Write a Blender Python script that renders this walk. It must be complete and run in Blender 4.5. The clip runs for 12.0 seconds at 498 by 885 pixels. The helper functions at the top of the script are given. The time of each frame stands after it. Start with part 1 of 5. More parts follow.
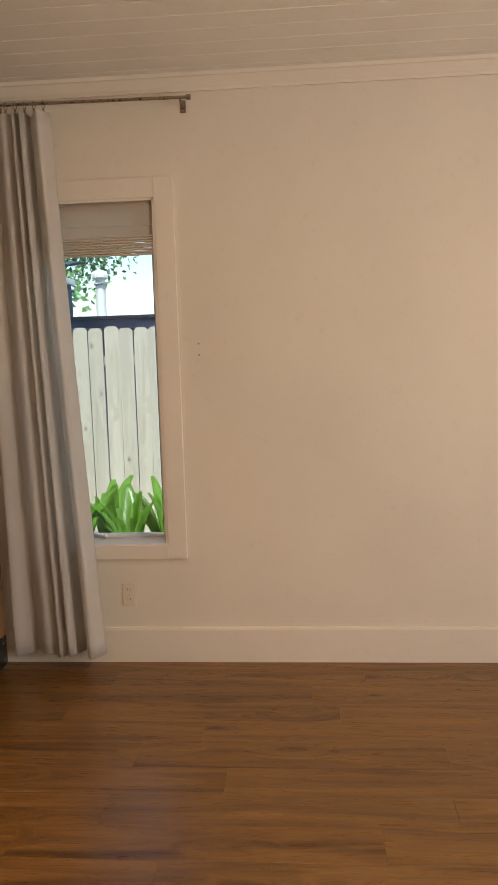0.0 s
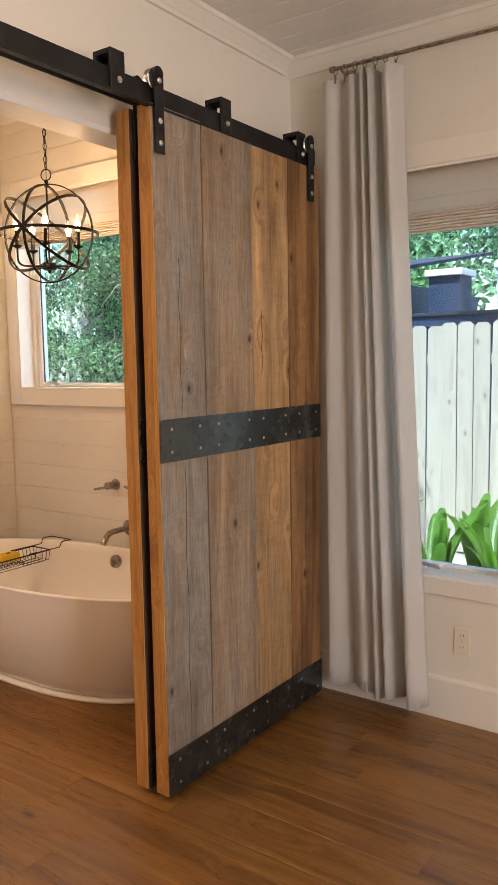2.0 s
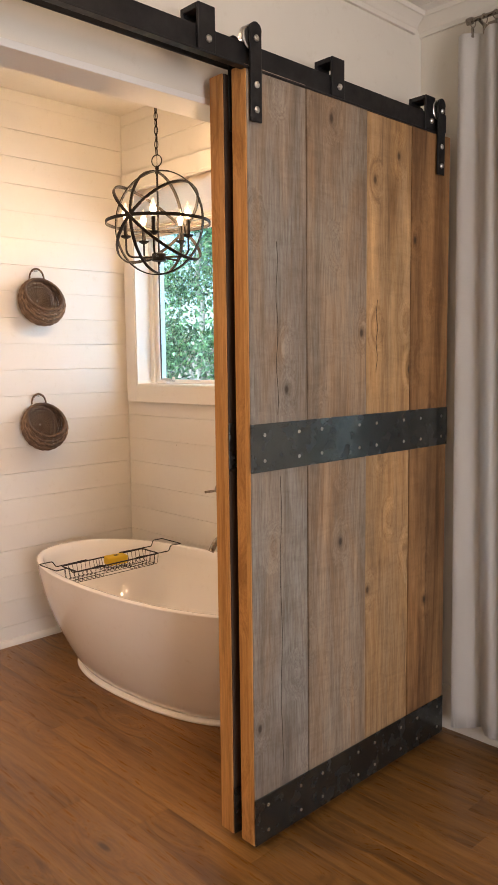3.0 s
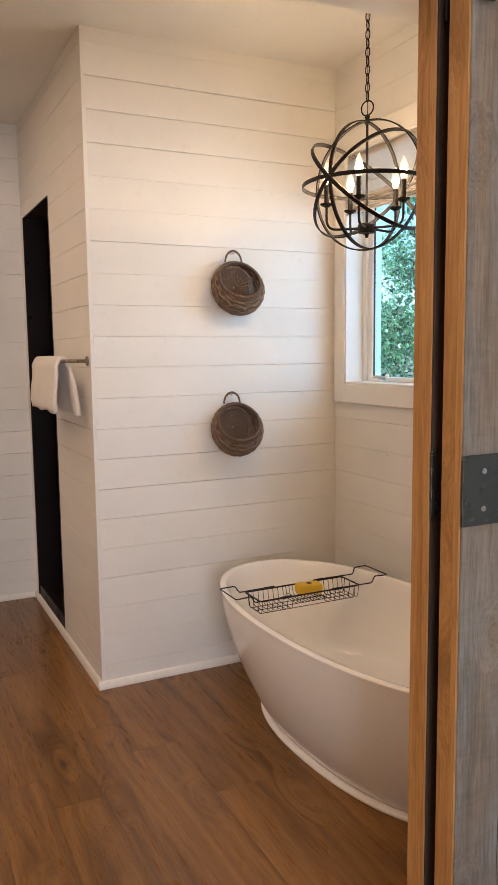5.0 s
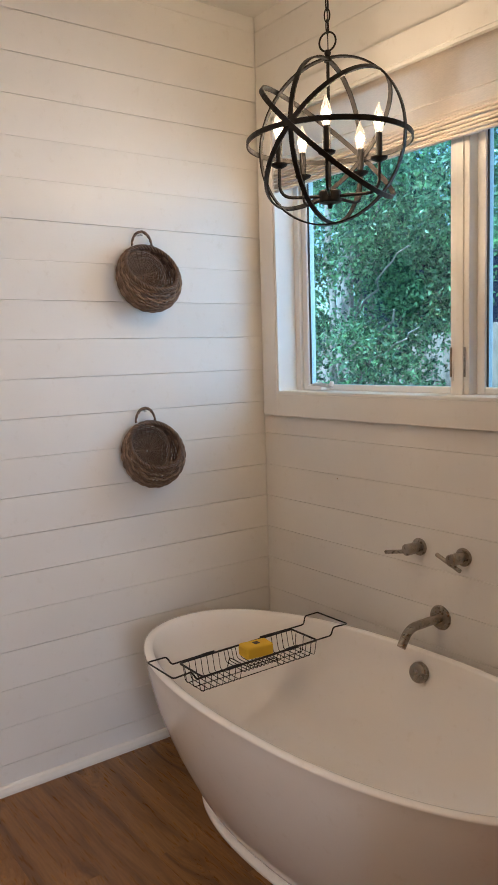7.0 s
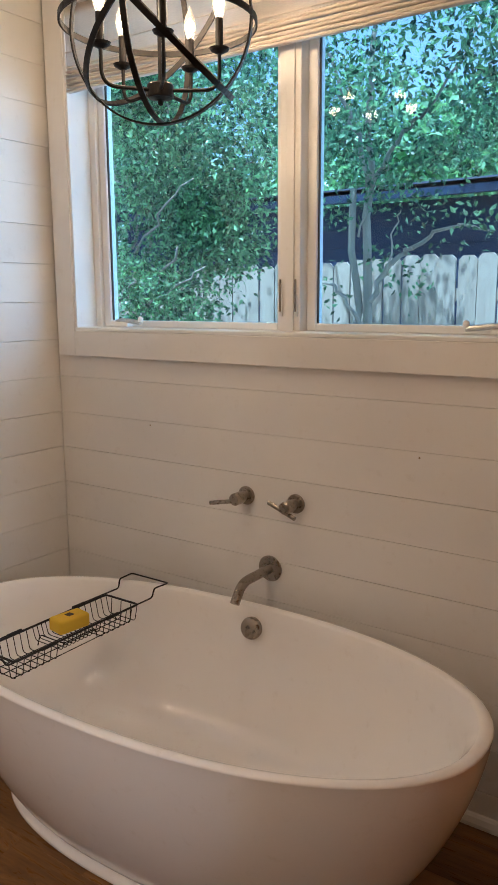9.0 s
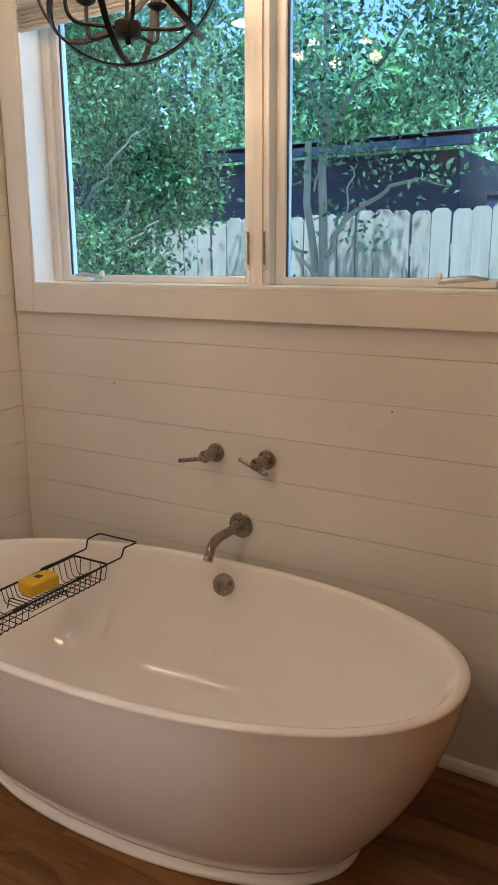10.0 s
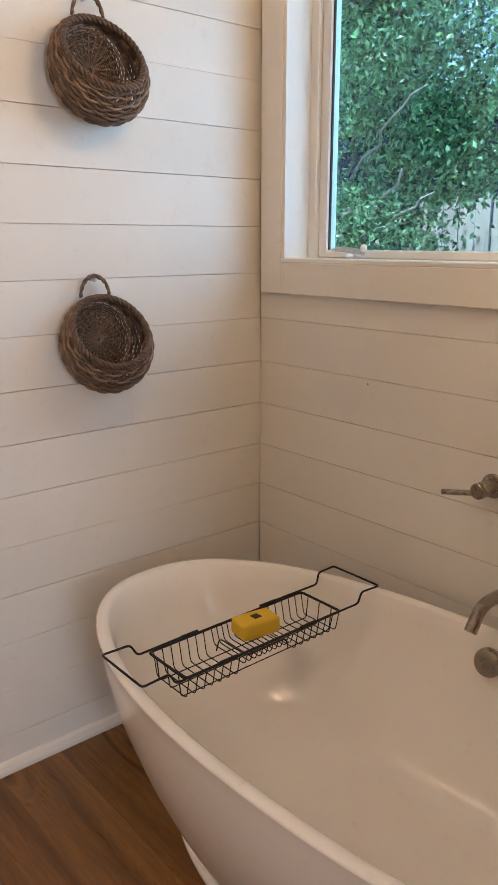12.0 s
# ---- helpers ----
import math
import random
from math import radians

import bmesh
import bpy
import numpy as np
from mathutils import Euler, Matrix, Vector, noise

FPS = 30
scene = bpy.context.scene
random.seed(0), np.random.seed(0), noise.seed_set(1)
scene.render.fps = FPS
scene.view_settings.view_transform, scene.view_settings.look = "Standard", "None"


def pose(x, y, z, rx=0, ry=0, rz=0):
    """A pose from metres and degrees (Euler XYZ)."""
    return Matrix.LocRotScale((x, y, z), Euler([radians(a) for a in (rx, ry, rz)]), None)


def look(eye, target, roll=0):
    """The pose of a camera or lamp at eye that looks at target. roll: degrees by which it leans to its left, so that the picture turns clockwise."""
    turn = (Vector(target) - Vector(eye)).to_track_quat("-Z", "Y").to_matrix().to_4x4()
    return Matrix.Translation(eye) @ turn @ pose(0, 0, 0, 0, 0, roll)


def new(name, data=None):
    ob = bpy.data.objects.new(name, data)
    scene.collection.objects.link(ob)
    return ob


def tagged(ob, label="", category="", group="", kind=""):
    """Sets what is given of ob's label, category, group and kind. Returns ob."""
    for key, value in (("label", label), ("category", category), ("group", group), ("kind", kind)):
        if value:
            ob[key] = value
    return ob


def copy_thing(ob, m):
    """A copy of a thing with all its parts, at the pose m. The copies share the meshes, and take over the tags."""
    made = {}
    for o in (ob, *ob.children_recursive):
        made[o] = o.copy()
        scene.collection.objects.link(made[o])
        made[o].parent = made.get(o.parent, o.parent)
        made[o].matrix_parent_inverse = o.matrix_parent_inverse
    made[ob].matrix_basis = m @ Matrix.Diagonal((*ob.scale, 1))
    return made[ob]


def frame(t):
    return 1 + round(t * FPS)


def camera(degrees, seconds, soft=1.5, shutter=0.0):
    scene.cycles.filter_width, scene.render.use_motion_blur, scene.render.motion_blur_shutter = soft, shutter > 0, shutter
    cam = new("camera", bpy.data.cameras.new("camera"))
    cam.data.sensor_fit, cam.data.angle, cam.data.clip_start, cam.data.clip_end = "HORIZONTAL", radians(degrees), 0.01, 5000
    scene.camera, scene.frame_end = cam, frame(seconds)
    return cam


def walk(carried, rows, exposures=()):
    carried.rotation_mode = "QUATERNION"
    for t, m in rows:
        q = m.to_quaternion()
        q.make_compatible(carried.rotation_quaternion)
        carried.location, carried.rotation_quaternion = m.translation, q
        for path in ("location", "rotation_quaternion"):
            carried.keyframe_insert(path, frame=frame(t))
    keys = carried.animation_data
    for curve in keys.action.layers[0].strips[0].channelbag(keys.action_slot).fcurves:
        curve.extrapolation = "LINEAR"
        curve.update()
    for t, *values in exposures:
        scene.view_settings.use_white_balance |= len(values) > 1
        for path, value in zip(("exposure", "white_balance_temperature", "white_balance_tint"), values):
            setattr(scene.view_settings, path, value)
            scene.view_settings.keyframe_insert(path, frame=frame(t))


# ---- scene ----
cam = camera(36.1, 12.0)
PATH = [
    (0, (0.051, 0.087, 1.569), (-0.106, 2.067, 1.339), -1.7),
    (0.5, (0.142, 0.248, 1.554), (-0.298, 2.188, 1.344), -1.5),
    (1, (0.178, 0.394, 1.549), (-0.528, 2.254, 1.343), -1.2),
    (1.5, (0.181, 0.573, 1.551), (-0.762, 2.324, 1.348), -0.9),
    (2, (0.191, 0.783, 1.546), (-0.958, 2.407, 1.337), -0.9),
    (2.5, (0.191, 0.963, 1.546), (-1.102, 2.474, 1.331), -0.7),
    (3, (0.102, 1.126, 1.549), (-1.334, 2.502, 1.334), -0.7),
    (3.5, (0.011, 1.288, 1.547), (-1.546, 2.524, 1.328), -0.5),
    (3.7, (-0.022, 1.363, 1.546), (-1.632, 2.529, 1.327), -0.5),
    (5.3, (-0.457, 1.68, 1.571), (-2.248, 2.537, 1.336), -0.8),
    (5.5, (-0.545, 1.715, 1.566), (-2.335, 2.576, 1.331), -1.0),
    (6, (-0.789, 1.795, 1.568), (-2.552, 2.713, 1.347), -1.5),
    (6.5, (-0.956, 1.804, 1.56), (-2.653, 2.838, 1.336), -1.6),
    (7, (-1.079, 1.756, 1.573), (-2.681, 2.932, 1.345), -1.7),
    (7.5, (-1.155, 1.731, 1.581), (-2.631, 3.06, 1.343), -1.3),
    (7.7, (-1.185, 1.736, 1.578), (-2.61, 3.119, 1.339), -1.2),
    (9.3, (-1.483, 1.798, 1.51), (-2.556, 3.439, 1.118), -0.2),
    (9.5, (-1.493, 1.775, 1.509), (-2.537, 3.431, 1.098), -0.3),
    (10, (-1.528, 1.769, 1.502), (-2.522, 3.439, 1.03), -0.2),
    (10.5, (-1.564, 1.868, 1.48), (-2.681, 3.453, 0.989), 0.2),
    (11, (-1.622, 1.977, 1.468), (-2.907, 3.423, 0.959), 0.2),
    (11.5, (-1.716, 2.051, 1.457), (-3.097, 3.401, 0.939), 0.4),
    (12, (-1.879, 2.172, 1.467), (-3.354, 3.422, 0.957), 0.0),
]
EXPOSURES = [(0, 1.22, 9500, 25), (0.6, 1.38, 9500, 25), (1.5, 1.50, 8300, 24), (2.0, 1.66, 8000, 23.5), (3.0, 1.76, 7400, 21.5), (3.7, 1.75, 6800, 18), (5.5, 1.42, 6300, 16), (7.0, 1.16, 5900, 14), (9.3, 1.25, 5850, 15), (10.0, 1.26, 6250, 16), (10.5, 1.28, 6400, 16.5), (12, 1.27, 6350, 16.5)]
walk(cam, [(t, look(eye, target, roll)) for t, eye, target, roll in PATH], EXPOSURES)

# ---- world, sun, large lights ----
wd = bpy.data.worlds.new("sky")
scene.world = wd
wd.use_nodes = True
wn = wd.node_tree.nodes
sky = wn.new("ShaderNodeTexSky")
sky.sky_type, sky.sun_disc = "NISHITA", False
SUN_EL, SUN_AZ = radians(67), radians(172)
sky.sun_elevation, sky.sun_rotation = SUN_EL, SUN_AZ
wd.node_tree.links.new(sky.outputs[0], wn["Background"].inputs[0])
wn["Background"].inputs[1].default_value = 0.15
sun = new("sun", bpy.data.lights.new("sun", "SUN"))
sun.data.energy, sun.data.angle, sun.data.color = 4.6, radians(0.6), (1.0, 0.975, 0.94)
sun.matrix_world = look((0, 0, 0), (-math.sin(SUN_AZ) * math.cos(SUN_EL), -math.cos(SUN_AZ) * math.cos(SUN_EL), -math.sin(SUN_EL)))
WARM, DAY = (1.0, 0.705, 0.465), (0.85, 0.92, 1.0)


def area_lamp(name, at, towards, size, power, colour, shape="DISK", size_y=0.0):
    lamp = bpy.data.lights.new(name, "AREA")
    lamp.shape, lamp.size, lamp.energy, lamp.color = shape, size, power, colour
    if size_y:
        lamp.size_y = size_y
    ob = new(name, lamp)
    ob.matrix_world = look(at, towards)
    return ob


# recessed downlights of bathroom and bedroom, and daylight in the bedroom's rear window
for x, y, p in ((-2.65, 1.4, 3.1), (-4.3, 1.5, 1.9), (-2.75, 0.6, 3.2)):
    area_lamp("downlight_lamp", (x, y, 2.945), (x, y, 0), 0.14, p, WARM)
for x, y, p in ((-0.75, 2.2, 0.85), (1.9, 2.0, 0.22), (-0.4, -0.4, 1.0), (1.9, -0.4, 0.8)):
    area_lamp("downlight_lamp", (x, y, 2.868), (x, y, 0), 0.14, p, WARM)
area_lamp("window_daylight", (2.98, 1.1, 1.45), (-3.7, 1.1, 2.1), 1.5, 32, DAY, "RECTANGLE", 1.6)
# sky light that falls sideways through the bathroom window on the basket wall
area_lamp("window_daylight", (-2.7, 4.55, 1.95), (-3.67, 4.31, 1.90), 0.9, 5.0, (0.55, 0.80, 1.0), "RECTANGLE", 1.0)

# ---- materials ----


def material(name):
    m = bpy.data.materials.new(name)
    m.use_nodes = True
    nt = m.node_tree
    return m, nt.nodes, nt.links, nt.nodes["Principled BSDF"]


def coords(n, l, scale=(1, 1, 1), kind="Object", rand=0.0):
    tc = n.new("ShaderNodeTexCoord")
    mp = n.new("ShaderNodeMapping")
    mp.inputs["Scale"].default_value = scale
    src = tc.outputs[kind]
    if rand:
        oi = n.new("ShaderNodeObjectInfo")
        ma = n.new("ShaderNodeVectorMath")
        ma.operation = "MULTIPLY_ADD"
        ma.inputs[1].default_value = (rand, rand * 0.7, rand * 1.3)
        l.new(oi.outputs["Random"], ma.inputs[0])
        l.new(src, ma.inputs[2])
        src = ma.outputs[0]
    l.new(src, mp.inputs[0])
    return mp.outputs[0]


def tex_noise(n, l, vec, scale, detail=4.0, rough=0.55, distort=0.0):
    t = n.new("ShaderNodeTexNoise")
    t.inputs["Scale"].default_value, t.inputs["Detail"].default_value = scale, detail
    t.inputs["Roughness"].default_value, t.inputs["Distortion"].default_value = rough, distort
    l.new(vec, t.inputs["Vector"])
    return t.outputs["Fac"]


def ramp(n, l, fac, stops):
    r = n.new("ShaderNodeValToRGB")
    e = r.color_ramp.elements
    while len(e) < len(stops):
        e.new(0.5)
    for el, (p, c) in zip(e, stops):
        el.position, el.color = p, (*c, 1)
    l.new(fac, r.inputs[0])
    return r.outputs[0]


def mixed(n, l, fac, a, b, mode="MIX"):
    m = n.new("ShaderNodeMix")
    m.data_type, m.blend_type = "RGBA", mode
    for sock, val in ((m.inputs[0], fac), (m.inputs[6], a), (m.inputs[7], b)):
        if isinstance(val, (int, float)):
            sock.default_value = val
        elif isinstance(val, tuple):
            sock.default_value = (*val, 1)
        else:
            l.new(val, sock)
    return m.outputs[2]


def bumped(n, l, bsdf, height, strength, dist=0.002):
    b = n.new("ShaderNodeBump")
    b.inputs["Strength"].default_value, b.inputs["Distance"].default_value = strength, dist
    l.new(height, b.inputs["Height"])
    l.new(b.outputs[0], bsdf.inputs["Normal"])


def paint(name, base, rough=0.5, spread=0.04, grain=220, bump=0.15, rand=0.0, dirt=0.5):
    """Painted surface: faint patches, roller or brush texture, a little dirt."""
    m, n, l, b = material(name)
    v = coords(n, l, rand=rand)
    lo = tuple(c * (1 - spread * 1.6) for c in base)
    hi = tuple(min(1, c * (1 + spread)) for c in base)
    big = ramp(n, l, tex_noise(n, l, v, 1.7, 5), [(0.3, lo), (0.7, hi)])
    spots = ramp(n, l, tex_noise(n, l, v, 23, 6, 0.7), [(0.3, (0.90, 0.88, 0.85)), (0.42, (1, 1, 1))])
    l.new(mixed(n, l, dirt, big, mixed(n, l, 1.0, big, spots, "MULTIPLY")), b.inputs["Base Color"])
    fine = tex_noise(n, l, v, grain, 3)
    l.new(ramp(n, l, tex_noise(n, l, v, 6, 4), [(0.3, (rough - 0.08,) * 3), (0.7, (rough + 0.1,) * 3)]), b.inputs["Roughness"])
    bumped(n, l, b, fine, bump, 0.001)
    return m


def wood(name, stops, along="x", scale=1.0, rough=0.45, bump=0.25, rand=7.0, knots=0.6, tint=0.25, saw=0.0, streaks=0.75, stain=0.0, flat="x", knot_long=0.35, grey=None, few=0.36):
    """Boards with long grain, knots and a tone of their own."""
    m, n, l, b = material(name)
    axis = "xyz".index(along)
    st = [1.0, 1.0, 1.0]
    st[axis] = 0.07
    v = coords(n, l, tuple(s * scale for s in st), rand=rand)
    st2 = [1.0, 1.0, 1.0]
    st2[axis] = knot_long
    st2["xyz".index(flat)] = 0.0
    vk = coords(n, l, tuple(s * scale for s in st2), rand=rand * 1.7)
    sp, cb = n.new("ShaderNodeSeparateXYZ"), n.new("ShaderNodeCombineXYZ")
    l.new(vk, sp.inputs[0])
    other = [i for i in range(3) if i != axis and i != "xyz".index(flat)][0]
    l.new(sp.outputs[axis], cb.inputs[0])
    l.new(sp.outputs[other], cb.inputs[1])
    vo = n.new("ShaderNodeTexVoronoi")
    vo.voronoi_dimensions = "2D"
    vo.inputs["Scale"].default_value = 3.6
    l.new(cb.outputs[0], vo.inputs["Vector"])
    sc = n.new("ShaderNodeSeparateColor")
    l.new(vo.outputs["Color"], sc.inputs[0])
    some = ramp(n, l, sc.outputs[0], [(few, (0, 0, 0)), (few + 0.04, (1, 1, 1))])
    knot = mixed(n, l, 1.0, ramp(n, l, vo.outputs["Distance"], [(0.022, (1, 1, 1)), (0.05, (0.35, 0.35, 0.35)), (0.10, (0, 0, 0))]), some, "MULTIPLY")
    bend = n.new("ShaderNodeVectorMath")
    bend.operation = "MULTIPLY_ADD"
    l.new(ramp(n, l, vo.outputs["Distance"], [(0.0, (0.06, 0.06, 0.06)), (0.25, (0, 0, 0))]), bend.inputs[0])
    bend.inputs[1].default_value = (1, 1, 1)
    l.new(v, bend.inputs[2])
    v = bend.outputs[0]
    broad = tex_noise(n, l, v, 9, 6, 0.6, 1.6)
    fine = tex_noise(n, l, v, 110, 5, 0.7, 0.4)
    colour = ramp(n, l, broad, stops)
    streak = ramp(n, l, fine, [(0.32, (0.62, 0.58, 0.54)), (0.62, (1.08, 1.08, 1.08))])
    colour = mixed(n, l, streaks, colour, streak, "MULTIPLY")
    if stain:
        bs = [1.0, 1.0, 1.0]
        bs[axis] = 0.05
        bands = ramp(n, l, tex_noise(n, l, coords(n, l, tuple(bs), rand=rand * 1.4), 16, 4, 0.6, 0.5), [(0.34, (0.60, 0.57, 0.55)), (0.5, (1, 1, 1)), (0.66, (1.16, 1.15, 1.13))])
        colour = mixed(n, l, stain, colour, bands, "MULTIPLY")
        blot = ramp(n, l, tex_noise(n, l, coords(n, l, tuple(0.35 + 0.65 * (q == 1.0) for q in st), rand=rand * 0.6), 3.2, 5, 0.6), [(0.32, (0.52, 0.50, 0.49)), (0.5, (1, 1, 1)), (0.68, (1.36, 1.32, 1.26))])
        colour = mixed(n, l, stain, colour, blot, "MULTIPLY")
    if grey:
        gs = [1.0, 1.0, 1.0]
        gs[axis] = 0.22
        patch = tex_noise(n, l, coords(n, l, tuple(gs), rand=rand * 0.9), 7.0, 6, 0.62, 0.8)
        patch = ramp(n, l, patch, [(0.5 - 0.22 * grey[1], (0, 0, 0)), (0.66, (grey[1],) * 3)])
        colour = mixed(n, l, patch, colour, mixed(n, l, 1.0, grey[0], streak, "MULTIPLY"))
    dark = tuple(c * 0.28 for c in stops[0][1])
    km = n.new("ShaderNodeMath")
    km.operation = "MULTIPLY"
    km.inputs[1].default_value = knots
    l.new(knot, km.inputs[0])
    colour = mixed(n, l, km.outputs[0], colour, dark)
    oi = n.new("ShaderNodeObjectInfo")
    tone = ramp(n, l, oi.outputs["Random"], [(0, (1 - tint, 1 - tint, 1 - tint)), (1, (1 + tint * 0.6, 1 + tint * 0.55, 1 + tint * 0.5))])
    colour = mixed(n, l, 1.0, colour, tone, "MULTIPLY")
    if saw:
        sm = [1.0, 1.0, 1.0]
        sm[axis] = 4.0
        marks = tex_noise(n, l, coords(n, l, tuple(sm), rand=rand), 7, 5, 0.75, 1.0)
        colour = mixed(n, l, saw, colour, ramp(n, l, marks, [(0.36, (0.66, 0.64, 0.62)), (0.55, (1.04, 1.04, 1.04))]), "MULTIPLY")
    l.new(colour, b.inputs["Base Color"])
    l.new(ramp(n, l, fine, [(0.3, (rough + 0.12,) * 3), (0.7, (rough - 0.05,) * 3)]), b.inputs["Roughness"])
    bumped(n, l, b, fine, bump, 0.001)
    return m


def metal(name, base, rough=0.35, metallic=1.0, spread=0.25, scale=9.0, bump=0.05):
    m, n, l, b = material(name)
    v = coords(n, l)
    f = tex_noise(n, l, v, scale, 6, 0.65)
    l.new(ramp(n, l, f, [(0.3, tuple(c * (1 - spread) for c in base)), (0.7, tuple(c * (1 + spread) for c in base))]), b.inputs["Base Color"])
    l.new(ramp(n, l, tex_noise(n, l, v, scale * 3, 5), [(0.3, (rough - 0.08,) * 3), (0.7, (rough + 0.12,) * 3)]), b.inputs["Roughness"])
    b.inputs["Metallic"].default_value = metallic
    bumped(n, l, b, tex_noise(n, l, v, 300, 2), bump, 0.0005)
    return m


def cloth(name, base, thread=700, spread=0.05, translucent=0.0, direction=(1, 1, 1)):
    m, n, l, b = material(name)
    v = coords(n, l, direction)
    f = tex_noise(n, l, v, thread, 2)
    l.new(mixed(n, l, 0.5, ramp(n, l, tex_noise(n, l, v, 5, 4), [(0.3, tuple(c * (1 - spread) for c in base)), (0.7, base)]),
                ramp(n, l, f, [(0.35, tuple(c * 0.82 for c in base)), (0.65, base)])), b.inputs["Base Color"])
    b.inputs["Roughness"].default_value = 0.9
    b.inputs["Sheen Weight"].default_value = 0.2
    if translucent:
        b.inputs["Transmission Weight"].default_value = 0.0
        tr = n.new("ShaderNodeBsdfTranslucent")
        tr.inputs[0].default_value = (*base, 1)
        mx = n.new("ShaderNodeMixShader")
        mx.inputs[0].default_value = translucent
        l.new(b.outputs[0], mx.inputs[1])
        l.new(tr.outputs[0], mx.inputs[2])
        l.new(mx.outputs[0], n["Material Output"].inputs[0])
    bumped(n, l, b, f, 0.3, 0.0008)
    return m


def leafy(name, dark, light):
    m, n, l, b = material(name)
    g = n.new("ShaderNodeNewGeometry")
    c = ramp(n, l, g.outputs["Random Per Island"], [(0.0, dark), (0.65, light), (0.9, tuple(x * 1.5 for x in light)), (1.0, tuple(x * 2.0 for x in light))])
    l.new(c, b.inputs["Base Color"])
    b.inputs["Roughness"].default_value = 0.32
    tr = n.new("ShaderNodeBsdfTranslucent")
    l.new(mixed(n, l, 1.0, c, (1.1, 1.3, 0.75), "MULTIPLY"), tr.inputs[0])
    mx = n.new("ShaderNodeMixShader")
    mx.inputs[0].default_value = 0.42
    l.new(b.outputs[0], mx.inputs[1])
    l.new(tr.outputs[0], mx.inputs[2])
    l.new(mx.outputs[0], n["Material Output"].inputs[0])
    return m


M_WALL = paint("wall_paint", (0.74, 0.70, 0.615), 0.62, 0.025, 260, 0.25)
M_SHIP = paint("shiplap_paint", (0.82, 0.80, 0.76), 0.42, 0.03, 90, 0.12, rand=5.0)
M_TRIM = paint("trim_paint", (0.83, 0.81, 0.77), 0.36, 0.02, 120, 0.08)
M_CREAM = paint("cream_trim_paint", (0.775, 0.735, 0.655), 0.40, 0.02, 120, 0.08)
M_CEIL = paint("ceiling_paint", (0.80, 0.78, 0.73), 0.6, 0.03, 200, 0.15)
M_VINYL = paint("window_vinyl", (0.82, 0.82, 0.80), 0.33, 0.015, 200, 0.03)
M_FLOOR = wood("floor_wood", [(0.3, (0.100, 0.041, 0.010)), (0.5, (0.225, 0.105, 0.028)), (0.7, (0.32, 0.160, 0.048))], "x", 1.0, 0.28, 0.10, 9.0, 0.9, 0.08, flat="z", streaks=0.75, few=0.55)
M_GAP = paint("dark_joint", (0.045, 0.03, 0.02), 0.8)
M_TUB = paint("tub_acrylic", (0.91, 0.885, 0.85), 0.11, 0.01, 30, 0.0)
M_BLACK = metal("blackened_steel", (0.022, 0.022, 0.024), 0.42, 0.6, 0.35, 14)
M_STRAP = metal("steel_strap", (0.10, 0.115, 0.12), 0.22, 0.9, 0.16, 6)
M_BRONZE = metal("dark_bronze", (0.012, 0.010, 0.009), 0.45, 0.6, 0.3, 30)
M_NICKEL = metal("brushed_nickel", (0.34, 0.30, 0.255), 0.28, 1.0, 0.05, 25)
M_BOLT = metal("zinc_bolt", (0.55, 0.55, 0.53), 0.3, 1.0, 0.15, 80)
M_CURTAIN = cloth("curtain_linen", (0.90, 0.88, 0.845), 500, 0.05, 0.12)
M_SHADE = cloth("shade_fabric", (0.83, 0.75, 0.67), 420, 0.08, 0.25, (0.15, 1, 1))
M_TOWEL = cloth("towel_terry", (0.82, 0.78, 0.73), 260, 0.05)
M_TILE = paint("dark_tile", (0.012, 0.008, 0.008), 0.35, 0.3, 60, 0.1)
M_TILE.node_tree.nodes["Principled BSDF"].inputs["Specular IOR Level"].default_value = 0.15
M_WICKER, gn, gl, gb = material("wicker")
_v = coords(gn, gl)
_g = gn.new("ShaderNodeNewGeometry")
_strand = ramp(gn, gl, _g.outputs["Random Per Island"], [(0.0, (0.075, 0.042, 0.026)), (0.5, (0.175, 0.108, 0.068)), (1.0, (0.33, 0.22, 0.145))])
_spot = ramp(gn, gl, tex_noise(gn, gl, _v, 60, 5, 0.7), [(0.32, (0.55, 0.5, 0.46)), (0.62, (1.1, 1.1, 1.1))])
gl.new(mixed(gn, gl, 0.85, _strand, _spot, "MULTIPLY"), gb.inputs["Base Color"])
gb.inputs["Roughness"].default_value = 0.55
bumped(gn, gl, gb, tex_noise(gn, gl, _v, 240, 3), 0.4, 0.001)
M_SOAP = paint("soap_sponge", (0.78, 0.50, 0.03), 0.7, 0.06, 130, 0.5)
M_PLATE = paint("outlet_plastic", (0.74, 0.68, 0.56), 0.35, 0.01, 200, 0.0)
M_HOLE = paint("filled_hole", (0.36, 0.28, 0.2), 0.7)
M_SLOT = paint("outlet_slot", (0.05, 0.04, 0.03), 0.6)
M_FENCE = wood("fence_pine", [(0.3, (0.40, 0.335, 0.28)), (0.5, (0.47, 0.41, 0.355)), (0.75, (0.53, 0.475, 0.42))], "z", 1.0, 0.75, 0.3, 5.0, 0.7, 0.10, flat="y", streaks=0.2, knot_long=0.6)
M_EDGE = wood("door_edge_wood", [(0.3, (0.36, 0.15, 0.035)), (0.5, (0.50, 0.23, 0.065)), (0.75, (0.58, 0.30, 0.10))], "z", 1.0, 0.6, 0.2, 3.0, 0.3, 0.05)
M_BARK = paint("bark", (0.46, 0.425, 0.37), 0.85, 0.3, 40, 0.8)
